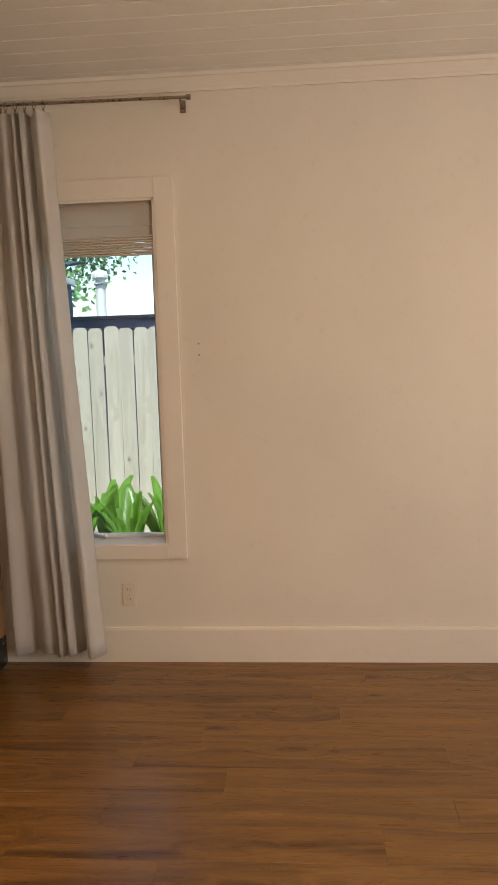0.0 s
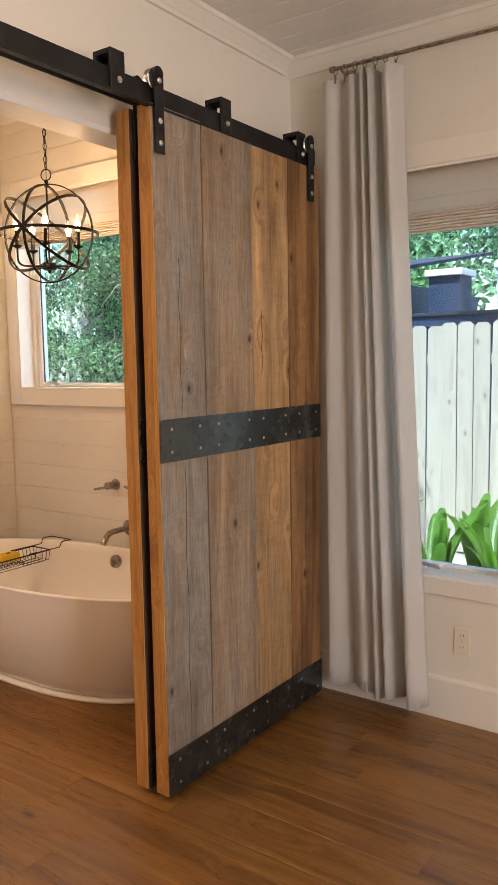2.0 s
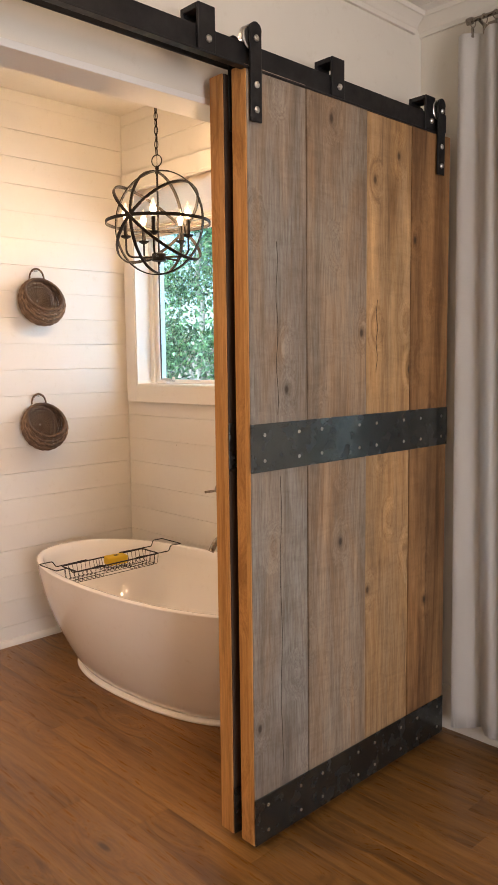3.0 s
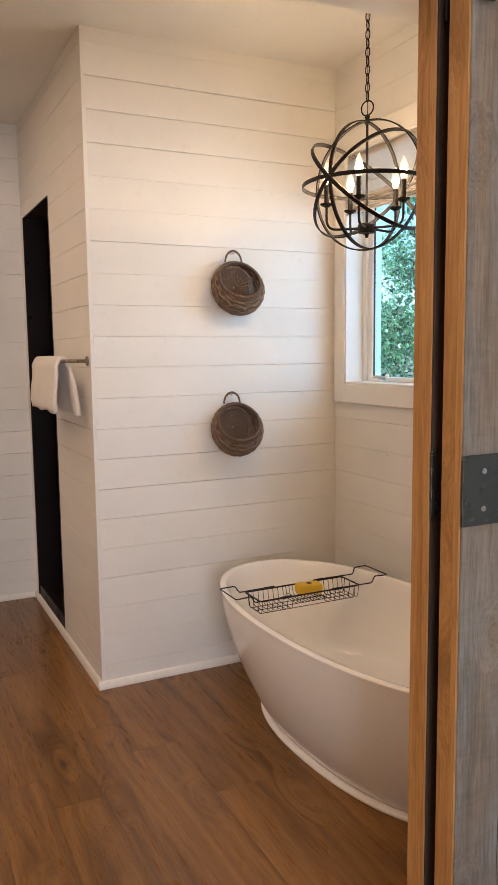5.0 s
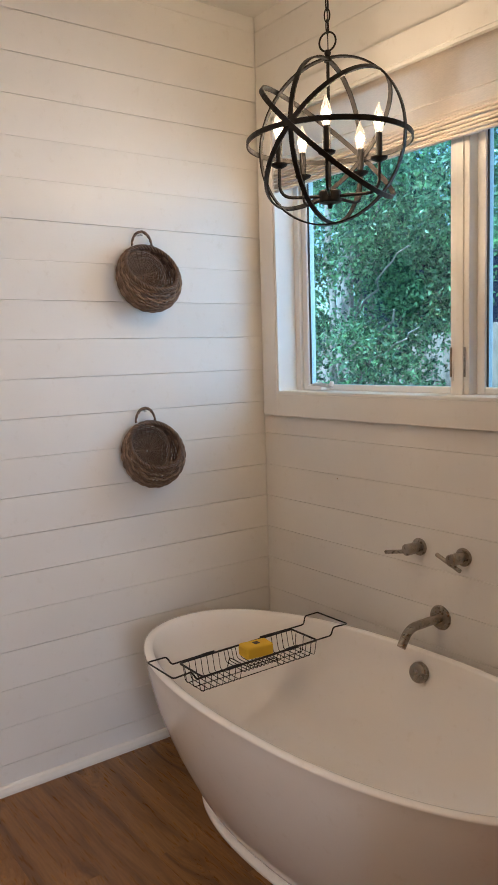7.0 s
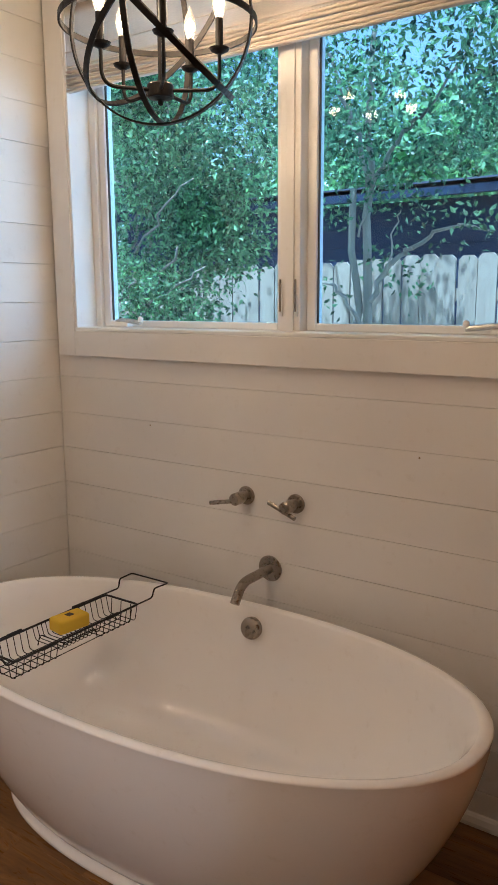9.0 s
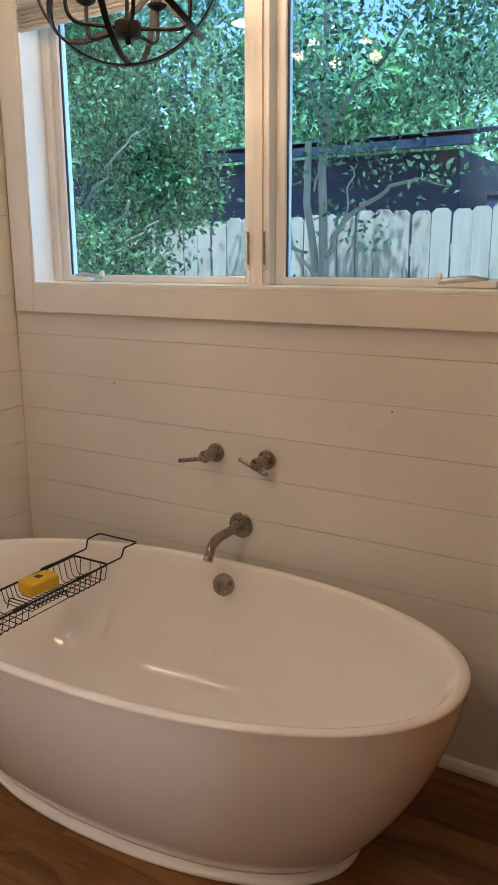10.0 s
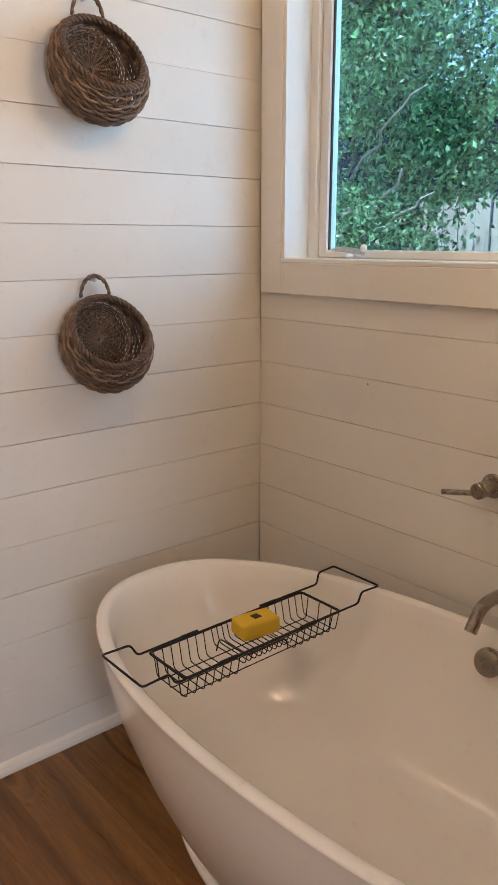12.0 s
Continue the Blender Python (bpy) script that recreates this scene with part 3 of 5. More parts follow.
# ---- barn doors on a bypass track ----
XFACE = -1.52
D0, D1, DZ0, DZ1 = 2.688, 3.752, 0.028, 2.378
SEAMS = [D0, 2.938, 3.242, 3.503, D1]
TONES = [
    ([(0.3, (0.15, 0.095, 0.056)), (0.5, (0.25, 0.175, 0.115)), (0.68, (0.34, 0.27, 0.205))], ((0.27, 0.255, 0.23), 0.95)),
    ([(0.3, (0.17, 0.098, 0.052)), (0.5, (0.28, 0.178, 0.102)), (0.72, (0.39, 0.275, 0.18))], ((0.29, 0.255, 0.21), 0.75)),
    ([(0.3, (0.25, 0.128, 0.048)), (0.5, (0.42, 0.242, 0.105)), (0.75, (0.56, 0.36, 0.18))], ((0.42, 0.31, 0.20), 0.45)),
    ([(0.3, (0.14, 0.066, 0.024)), (0.5, (0.235, 0.120, 0.048)), (0.75, (0.33, 0.185, 0.082))], None),
]
M_BOARDS = [wood("reclaimed_board", s, "z", 1.25, 0.66, 0.6, 11.0, 0.95, 0.03, saw=0.34, streaks=0.5, stain=1.0, knot_long=0.62, grey=g, few=0.58) for s, g in TONES]
# near-black brown that paints in the shade of the slit between the two doors
M_SHADED_BOARD = wood("shade_dark_board", [(0.3, (0.022, 0.012, 0.008)), (0.5, (0.04, 0.022, 0.013)), (0.75, (0.065, 0.038, 0.022))], "z", 1.25, 0.7, 0.4)


def hanger(x, y, parent, zt):
    """Strap hanger with grooved wheel."""
    bm = box((x - 0.004, y - 0.022, zt - 0.27), (x + 0.004, y + 0.022, zt - 0.022), 0.002)
    lathe([(0, -0.004), (0.022, -0.004), (0.022, 0.004), (0, 0.004)], (x, y, zt - 0.022), "x", 20, bm)
    h = part("hanger_strap", bm, M_BLACK, parent, "black steel strap")
    part("wheel", lathe([(0, -0.012), (0.033, -0.012), (0.036, -0.009), (0.027, -0.003), (0.027, 0.003), (0.036, 0.009), (0.033, 0.012), (0, 0.012)], (x - 0.022, y, zt - 0.038), "x", 24), M_BOLT, h, "worn zinc wheel", smooth=False)
    for dz in (0.045, 0.17, 0.238):
        part("bolt", lathe([(0.0095, 0), (0.0095, 0.003), (0.006, 0.006), (0, 0.007)], (x + 0.004, y, zt - dz), "x", 10), M_BOLT, h)
    return h


def barn_door(xface, label, boards_of=None):
    t = thing("barn_door", (xface, (D0 + D1) / 2, DZ0), label, "door")
    th = 0.020
    back = xface - 0.060
    for i, (a, b) in enumerate(zip(SEAMS, SEAMS[1:])):
        bm = box((xface - th, a + (0.0012, 0.0028, 0.0012, 0.002)[i], DZ0), (xface + (0.0, 0.002, -0.001, 0.001)[i], b - 0.0012, DZ1 - (0.0, 0.004, 0.002, 0.006)[i]), 0.0025)
        part("board", bm, boards_of or M_BOARDS[i], t, "board coloured dark for the shade between the doors" if boards_of else ("grey-brown weathered board", "grey-brown sawn board", "honey-coloured board", "dark amber board")[i])
    part("edge_stile", box((back, D0 - 0.004, DZ0), (xface - th, D0 + 0.09, DZ1), 0.003), M_EDGE, t, "orange-brown planed wood edge")
    part("edge_stile", box((back, D1 - 0.09, DZ0), (xface - th, D1, DZ1), 0.003), M_EDGE, t)
    part("edge_board", box((xface - th, D0 - 0.004, DZ0), (xface - 0.003, D0 + 0.001, DZ1), 0.001), M_EDGE, t)
    part("back_rail", box((back, D0 + 0.09, DZ0), (xface - th, D1 - 0.09, DZ0 + 0.2), 0.003), M_EDGE, t)
    part("back_rail", box((back, D0 + 0.09, DZ1 - 0.2), (xface - th, D1 - 0.09, DZ1), 0.003), M_EDGE, t)
    part("back_panel", box((back + 0.01, D0 + 0.09, DZ0 + 0.2), (xface - th - 0.002, D1 - 0.09, DZ1 - 0.2)), M_EDGE, t)
    for z0, z1, nm in ((1.212, 1.358, "middle_strap"), (DZ0 + 0.002, 0.182, "bottom_strap")):
        bm = box((xface + 0.0025, D0 - 0.004, z0), (xface + 0.0062, D1 - 0.003, z1), 0.0012)
        s = part(nm, bm, M_STRAP, t, "dark blued steel band with screws")
        for c, (a, b) in enumerate(zip(SEAMS, SEAMS[1:])):
            for yy in (a + 0.052 + 0.012 * (c % 2), b - 0.045):
                for zz in (z0 + 0.034, z1 - 0.034):
                    part("screw", lathe([(0.0062, 0), (0.0058, 0.0018), (0.003, 0.0026), (0, 0.0026)], (xface + 0.0062, yy, zz), "x", 8), M_BOLT, s)
    bm = bmesh.new()
    for (yy, z0, z1) in ((2.812, 0.2, 1.19), (2.803, 1.38, 1.9), (3.30, 1.5, 1.75), (3.62, 0.5, 0.9)):
        pts = [(xface + 0.0005, yy + 0.004 * math.sin(k * 1.3 + yy * 9), z0 + (z1 - z0) * k / 12) for k in range(13)]
        tube(pts, 0.0010, 4, False, bm)
    part("crack", bm, M_GAP, t, "dark drying crack")
    return t


d_front = barn_door(XFACE, "weathered reclaimed plank sliding barn door with steel bands")
# rear door: its boards carry the slit's shade in their colour
d_back = barn_door(XFACE - 0.096, "plank barn door parked behind the weathered one, gap shade put into its boards' colour", M_SHADED_BOARD)
for y in (2.712, 3.668):
    hanger(XFACE + 0.012, y, d_front, 2.492)
    hanger(XFACE - 0.084, y + 0.006, d_back, 2.485)

trk = thing("door_track", (-1.53, 2.3, 2.36), "black steel bypass track above the doorway", "track")
XT1, XT2 = -1.535, -1.631
for x in (XT1, XT2):
    part("rail", box((x - 0.004, 0.65, 2.398), (x + 0.004, 3.70, 2.44), 0.002) if x == XT2 else box((x - 0.004, 0.65, 2.372), (x + 0.004, 3.70, 2.44), 0.002), M_BLACK, trk)
part("rail_flange", box((XT1 - 0.004, 0.65, 2.366), (XT1 + 0.022, 3.70, 2.372), 0.001), M_BLACK, trk)
for y in (0.95, 1.75, 2.545, 3.095, 3.62):
    bm = box((XT1 + 0.0045, y - 0.031, 2.376), (XT1 + 0.0135, y + 0.031, 2.496), 0.003)
    box((XT1 - 0.050, y - 0.031, 2.480), (XT1 + 0.0045, y + 0.031, 2.4955), 0.002, bm)
    box((XT1 - 0.062, y - 0.031, 2.425), (XT1 - 0.050, y + 0.031, 2.496), 0.003, bm)
    br = part("bracket", bm, M_BLACK, trk, "inverted U steel bracket")
    part("spacer", lathe([(0, 0), (0.012, 0), (0.012, 0.123), (0, 0.123)], (XD, y, 2.455), "x", 14), M_BOLT, br, "zinc spacer and bolt")
    part("bolt", lathe([(0.010, 0), (0.010, 0.004), (0.006, 0.008), (0, 0.009)], (XT1 + 0.0135, y + 0.004, 2.408), "x", 10), M_BOLT, br)
part("end_stop", box((XT1 + 0.004, 3.672, 2.375), (XT1 + 0.03, 3.70, 2.44), 0.004), M_BLACK, trk)

# ---- bathtub ----
TX, TY, TZ, TYAW = -2.766, 3.311, 0.546, 0.045


def superring(bm, z, a, b, p=2.22, n=80, dx=0.0):
    """One level ring of the tub, turned with it."""
    vs = []
    for k in range(n):
        u = k / n * math.tau
        c, s = math.cos(u), math.sin(u)
        x, y = dx + a * math.copysign(abs(c) ** (2 / p), c), b * math.copysign(abs(s) ** (2 / p), s)
        vs.append(bm.verts.new((TX + x * math.cos(TYAW) - y * math.sin(TYAW), TY + x * math.sin(TYAW) + y * math.cos(TYAW), z)))
    return vs


def loft(bm, rings, cap0=False, cap1=False):
    for A, B in zip(rings, rings[1:]):
        n = len(A)
        for k in range(n):
            bm.faces.new((A[k], A[(k + 1) % n], B[(k + 1) % n], B[k]))
    if cap0:
        bm.faces.new(rings[0][::-1])
    if cap1:
        bm.faces.new(rings[-1])


tub = thing("bathtub", (TX, TY, 0), "white freestanding oval acrylic bathtub with a slim rim", "bathtub")
bm = bmesh.new()
rings = []
A0, A1, B0, B1 = 0.60, 0.871, 0.252, 0.426
for k in range(17):
    s = k / 16
    e = math.sin(s * math.pi / 2) ** 0.82 * 0.75 + 0.25 * s
    rings.append(superring(bm, 0.012 + (TZ - 0.018) * s, A0 + (A1 - A0) * e, B0 + (B1 - B0) * e))
for da, dz in ((0.001, -0.003), (-0.003, 0.0), (-0.015, 0.003), (-0.028, 0.0), (-0.034, -0.006)):
    rings.append(superring(bm, TZ + dz, A1 + da, B1 + da))
for k in range(1, 15):
    s = k / 14
    dep = 0.40 * math.sin(s * math.pi / 2)
    q = 0.037 + 0.225 * (1 - math.cos(s * math.pi / 2)) ** 0.9 + 0.02 * s
    rings.append(superring(bm, TZ - 0.006 - dep, max(0.1, A1 - q * 1.5), max(0.06, B1 - q * 0.85)))
rings.append(superring(bm, TZ - 0.412, 0.2, 0.08))
loft(bm, rings, True, True)
part("shell", bm, M_TUB, tub, smooth=True)
bm = bmesh.new()
prof = [(0.024, 0.0), (0.028, 0.004), (0.028, 0.012), (0.022, 0.018), (0.008, 0.022), (-0.02, 0.023)]
loft(bm, [superring(bm, z, A0 + o, B0 + o) for o, z in prof], True, True)
part("base_lip", bm, M_TUB, tub, "white rounded base lip on the floor", smooth=True)
bm = lathe([(0, 0.012), (0.03, 0.011), (0.034, 0.008), (0.036, 0.002), (0.036, -0.01)], (0, 0, 0), "-y", 28)
bmesh.ops.rotate(bm, verts=bm.verts, matrix=Matrix.Rotation(radians(-12), 3, "X") @ Matrix.Rotation(TYAW, 3, "Z"))
bmesh.ops.translate(bm, verts=bm.verts, vec=(-2.768, 3.686, 0.477))
ovf = part("overflow_cover", bm, M_NICKEL, tub, "round brushed nickel overflow cover", smooth=True)

# ---- tub filler on the wall ----


def wall_tap(x, z, lever):
    t = thing("tub_tap", (x, YW, z), "brushed nickel lever tap on the shiplap wall", "tap", "taps above the tub")
    part("escutcheon", lathe([(0.031, 0), (0.0315, 0.006), (0.029, 0.010), (0.012, 0.012), (0, 0.012)], (x, YW, z), "-y", 28), M_NICKEL, t)
    part("stem", lathe([(0.0175, 0.010), (0.0175, 0.036), (0.0205, 0.038), (0.0205, 0.072), (0.017, 0.076), (0, 0.076)], (x, YW, z), "-y", 24), M_NICKEL, t)
    (ax, az), (bx, bz) = lever
    part("lever", tube([(x + ax, YW - 0.062, z + az), (x + bx, YW - 0.064, z + bz)], 0.0072, 12), M_NICKEL, t)
    return t


wall_tap(-2.868, 0.877, ((0.012, -0.004), (-0.105, -0.028)))
wall_tap(-2.676, 0.877, ((-0.066, 0.008), (0.034, -0.030)))
sp = thing("tub_spout", (-2.773, YW, 0.642), "brushed nickel spout bending down over the tub", "spout")
part("escutcheon", lathe([(0.043, 0), (0.044, 0.006), (0.041, 0.010), (0.016, 0.012), (0, 0.012)], (-2.773, YW, 0.642), "-y", 32), M_NICKEL, sp)
part("pipe", tube(rounded([(-2.773, YW - 0.008, 0.642), (-2.773, YW - 0.165, 0.642), (-2.773, YW - 0.205, 0.585)], 0.05, 8), 0.0155, 16), M_NICKEL, sp)

# ---- wire bath caddy and sponge ----
cad = thing("bath_caddy", (-3.19, 3.29, TZ), "black wire bath caddy lying across the tub rim", "caddy")
X0, X1, Y0, Y1, ZT, ZL = -3.262, -3.115, 3.035, 3.532, 0.530, 0.470
part("top_frame", tube(rounded([(X0, (Y0 + Y1) / 2, ZT), (X0, Y0, ZT), (X1, Y0, ZT), (X1, Y1, ZT), (X0, Y1, ZT), (X0, (Y0 + Y1) / 2 + 0.001, ZT)], 0.012), 0.0036, 8), M_BLACK, cad)
for ya, yb, sgn in ((Y0, 2.922, -1), (Y1, 3.682, 1)):
    for_pts = [(X0 - 0.004, ya - sgn * 0.13, ZT + 0.004), (X0 - 0.004, yb - sgn * 0.085, ZT + 0.002), (X0 - 0.012, yb - sgn * 0.07, ZT + 0.030), (X0 - 0.02, yb, ZT + 0.027),
               (X1 + 0.003, yb, ZT + 0.027), (X1 + 0.002, yb - sgn * 0.07, ZT + 0.030), (X1 + 0.004, yb - sgn * 0.085, ZT + 0.002), (X1 + 0.004, ya - sgn * 0.13, ZT + 0.004)]
    part("end_loop", tube(rounded(for_pts, 0.01), 0.0028, 8), M_BLACK, cad)
    for x in (X0 - 0.003, X1 + 0.003):
        part("sleeve", tube([(x, ya - sgn * 0.095, ZT + 0.002), (x, ya - sgn * 0.145, ZT + 0.002)], 0.0058, 8), M_BLACK, cad)
yy = Y0 + 0.012
k = 0
while yy < Y1:
    mid = Y0 + 0.17 < yy < Y1 - 0.15
    zl = ZL + (0.02 if mid else 0.0)
    part("rib", tube(rounded([(X0 + 0.002, yy, ZT - 0.002), (X0 + 0.014, yy, zl), (X1 - 0.014, yy, zl), (X1 - 0.002, yy, ZT - 0.002)], 0.01, 3), 0.0014, 6), M_BLACK, cad)
    yy += 0.0165 if mid else 0.0245
for x in (X0 + 0.03, X0 + 0.073, X1 - 0.03):
    part("runner", tube(rounded([(x, Y0 + 0.002, ZT - 0.004), (x, Y0 + 0.008, ZL - 0.003), (x, Y1 - 0.008, ZL - 0.003), (x, Y1 - 0.002, ZT - 0.004)], 0.01, 3), 0.0016, 6), M_BLACK, cad)
part("divider", tube(rounded([(X0 + 0.02, 3.22, ZL + 0.004), (X0 + 0.02, 3.23, ZL + 0.035), (X1 - 0.02, 3.23, ZL + 0.035), (X1 - 0.02, 3.36, ZL + 0.035), (X1 - 0.02, 3.365, ZL + 0.004)], 0.012), 0.0018, 6), M_BLACK, cad)
sg = thing("sponge", (-3.225, 3.335, 0.492), "yellow block sponge with a small dark stamp", "sponge")
bm = box((-0.034, -0.056, 0), (0.034, 0.056, 0.045), 0.009, None, 3)
bmesh.ops.rotate(bm, verts=bm.verts, matrix=Matrix.Rotation(radians(-8), 3, "Z"))
bmesh.ops.translate(bm, verts=bm.verts, vec=(-3.225, 3.335, 0.4925))
part("block", bm, M_SOAP, sg)
bm = box((-3.236, 3.325, 0.5375), (-3.214, 3.347, 0.5385))
part("stamp", bm, M_SLOT, sg, "small dark printed mark")

# ---- wall baskets ----


def wall_basket(at):
    """Round willow basket, base to the wall, lower lip standing out further than the upper."""
    t = thing("wall_basket", at, "brown woven willow basket hanging on the shiplap wall", "basket", "willow wall baskets")
    R = 0.124
    o = Vector(at)

    def spot(u, s, extra=0.0):
        """s: 0 centre of the back, 1 edge of the back, 2 lip."""
        k = 0.5 - 0.5 * math.sin(u)
        if s <= 1:
            r = R * 0.86 * s
            return o + Vector((0.012 + 0.004 * s + extra, math.cos(u) * r, math.sin(u) * r))
        q = s - 1
        swell = math.sin(q * math.pi) * R * (0.05 + 0.34 * k ** 1.4) + extra
        y = math.cos(u) * (R * (0.86 + 0.0 * q) + swell)
        z = math.sin(u) * (R * 0.86 * (1 - q) + 0.086 * q + swell) + 0.028 * q
        return o + Vector((0.016 + (0.022 + 0.105 * k) * (0.75 * math.sin(q * math.pi / 2) + 0.25 * q), y, z))

    bm = bmesh.new()
    N = 156
    stakes = 26
    rows = [0.10 + 0.05 * i for i in range(18)] + [1.0 + 0.04 * i for i in range(25)]
    for j, s in enumerate(rows):
        pts = []
        for k in range(N):
            u = k / N * math.tau
            wob = (0.0026 if s < 1 else 0.0032) * math.sin(u * stakes / 2 + (math.pi if j % 2 else 0))
            pts.append(spot(u, min(1.99, s + 0.008 * math.sin(3 * u + j * 1.7)), wob))
        tube(pts, 0.0025 if s < 1 else 0.0036, 5, True, bm)
    part("weave", bm, M_WICKER, t, smooth=True)
    for k in range(stakes):
        u = (k + 0.5) / stakes * math.tau
        part("stake", tube([spot(u, s, 0.0036 if s < 0.9 else 0.0) for s in (0.05, 0.5, 0.85, 0.98, 1.2, 1.5, 1.8, 2.0)], 0.0026, 5), M_WICKER, t)
    bm = bmesh.new()
    for ph in (0, math.pi * 2 / 3, math.pi * 4 / 3):
        pts = []
        for k in range(96):
            u = k / 96 * math.tau
            p = spot(u, 2.0)
            a = u * 16 + ph
            pts.append(p + Vector((math.cos(a) * 0.005, math.cos(u) * math.sin(a) * 0.005, math.sin(u) * math.sin(a) * 0.005)))
        tube(pts, 0.0048, 6, True, bm)
    part("braided_rim", bm, M_WICKER, t, smooth=True)
    bm = bmesh.new()
    for ph in (0, math.pi):
        pts = []
        for k in range(33):
            v = k / 32 * math.pi
            a = k * 0.9 + ph
            pts.append(o + Vector((0.028 + 0.003 * math.cos(a), 0.042 * math.cos(v) - 0.004, 0.118 + 0.052 * math.sin(v) + 0.003 * math.sin(a))))
        tube(pts, 0.004, 6, False, bm)
    part("handle", bm, M_WICKER, t, smooth=True)
    part("nail", lathe([(0.003, 0), (0.003, 0.03), (0.006, 0.031), (0.005, 0.034), (0, 0.034)], (o.x, o.y - 0.004, o.z + 0.160), "x", 8), M_BOLT, t, "small nail")
    return t


b1 = wall_basket((XB, 3.222, 1.882))
b2 = copy_thing(b1, pose(XB, 3.208, 1.207, 2, 0, 0))

# ---- chandelier ----
CC = Vector((-2.79, 3.334, 2.182))
RC = 0.236
ch = thing("orb_chandelier", (CC.x, CC.y, ZC), "dark bronze orb chandelier with five lit candle bulbs", "chandelier")
N1 = Vector((0.36, -0.933, 0)).normalized()
N2 = Vector((-N1.y, N1.x, 0))
Z = Vector((0, 0, 1))


def band(e1, e2, r, width, thick, name):
    """Flat steel hoop in the plane of e1, e2."""
    n = e1.cross(e2).normalized()
    bm = bmesh.new()
    rows = []
    for k in range(72):
        u = k / 72 * math.tau
        d = e1 * math.cos(u) + e2 * math.sin(u)
        rows.append([bm.verts.new(CC + d * rr + n * w) for rr, w in ((r, width / 2), (r, -width / 2), (r - thick, -width / 2), (r - thick, width / 2))])
    for k in range(72):
        A, B = rows[k], rows[(k + 1) % 72]
        for j in range(4):
            bm.faces.new((A[j], A[(j + 1) % 4], B[(j + 1) % 4], B[j]))
    return part(name, bm, M_BRONZE, ch)


band(N1, N2, RC + 0.006, 0.014, 0.005, "hoop")
band(N2, Z, RC, 0.014, 0.005, "hoop")
band(N1, Z, RC - 0.005, 0.014, 0.005, "hoop")
band(N1, (N2 + Z).normalized(), RC + 0.001, 0.014, 0.005, "hoop")
band(N1, (N2 - Z).normalized(), RC + 0.011, 0.014, 0.005, "hoop")
part("stem", tube([(CC.x, CC.y, CC.z + RC + 0.012), (CC.x, CC.y, CC.z - 0.165)], 0.0048, 10), M_BRONZE, ch)
part("hub", lathe([(0, -0.19), (0.006, -0.188), (0.008, -0.178), (0.012, -0.176), (0.031, -0.172), (0.033, -0.168), (0.033, -0.142), (0.03, -0.138), (0.008, -0.134), (0, -0.134)], CC, "z", 28), M_BRONZE, ch)
part("finial", lathe([(0, 0.258), (0.008, 0.254), (0.010, 0.246), (0.006, 0.236), (0.012, 0.232), (0.010, 0.222), (0, 0.222)], CC, "z", 16), M_BRONZE, ch)
bm = tube([(CC.x + 0.024 * math.cos(k * math.tau / 24), CC.y + 0.010 * math.cos(k * math.tau / 24), CC.z + 0.278 + 0.026 * math.sin(k * math.tau / 24)) for k in range(24)], 0.0028, 8, True)
part("ring", bm, M_BRONZE, ch)
z = CC.z + 0.303
i = 0
while z < ZC - 0.05:
    ax = Vector((0.92, 0.38, 0)) if i % 2 else Vector((-0.38, 0.92, 0))
    pts = []
    for k in range(20):
        u = k / 20 * math.tau
        pts.append(Vector((CC.x, CC.y, z + 0.016)) + ax * (0.0085 * math.cos(u)) + Z * (0.019 * math.sin(u)))
    part("chain_link", tube(pts, 0.0021, 6, True), M_BRONZE, ch)
    z += 0.031
    i += 1
part("cable", tube([(CC.x + 0.002, CC.y, CC.z + 0.24), (CC.x - 0.003, CC.y + 0.003, CC.z + 0.5), (CC.x, CC.y, ZC - 0.02)], 0.0016, 6), M_BRONZE, ch)
part("canopy", lathe([(0, -0.036), (0.012, -0.034), (0.05, -0.022), (0.062, -0.008), (0.062, 0), (0, 0)], (CC.x, CC.y, ZC), "z", 28), M_BRONZE, ch)
for k in range(5):
    a = radians(242.5 + 72 * k)
    d = Vector((math.cos(a), math.sin(a), 0))
    base = CC + Vector((0, 0, -0.155))
    tip = base + d * 0.150
    arm = part("arm", tube(rounded([base + d * 0.03, tip + Vector((0, 0, -0.004)), tip + Vector((0, 0, 0.088))], 0.04, 6), 0.0048, 8), M_BRONZE, ch)
    part("drip_cup", lathe([(0, 0.078), (0.006, 0.078), (0.022, 0.086), (0.025, 0.092), (0.02, 0.092), (0, 0.09)], tip, "z", 20), M_BRONZE, arm)
    part("candle_sleeve", lathe([(0.0095, 0.09), (0.0095, 0.158), (0.0075, 0.161), (0, 0.161)], tip, "z", 16), M_BRONZE, arm)
    b = part("bulb", lathe([(0, 0.160), (0.009, 0.162), (0.0145, 0.178), (0.0165, 0.192), (0.0125, 0.212), (0.006, 0.228), (0.002, 0.240), (0, 0.242)], tip, "z", 16), M_ENVELOPE, arm, "lit flame-shaped clear glass candle bulb", smooth=True)
    b.visible_shadow = False
    fil = part("filament", lathe([(0, 0.166), (0.006, 0.172), (0.0088, 0.184), (0.0078, 0.196), (0.004, 0.208), (0, 0.212)], tip, "z", 12), M_BULB, arm, "glowing filament", smooth=True)
    fil.visible_shadow = False
    lamp = bpy.data.lights.new("candle_lamp", "POINT")
    lamp.energy, lamp.color, lamp.shadow_soft_size = 1.05, (1.0, 0.72, 0.42), 0.02
    new("candle_lamp", lamp).location = tip + Vector((0, 0, 0.19))

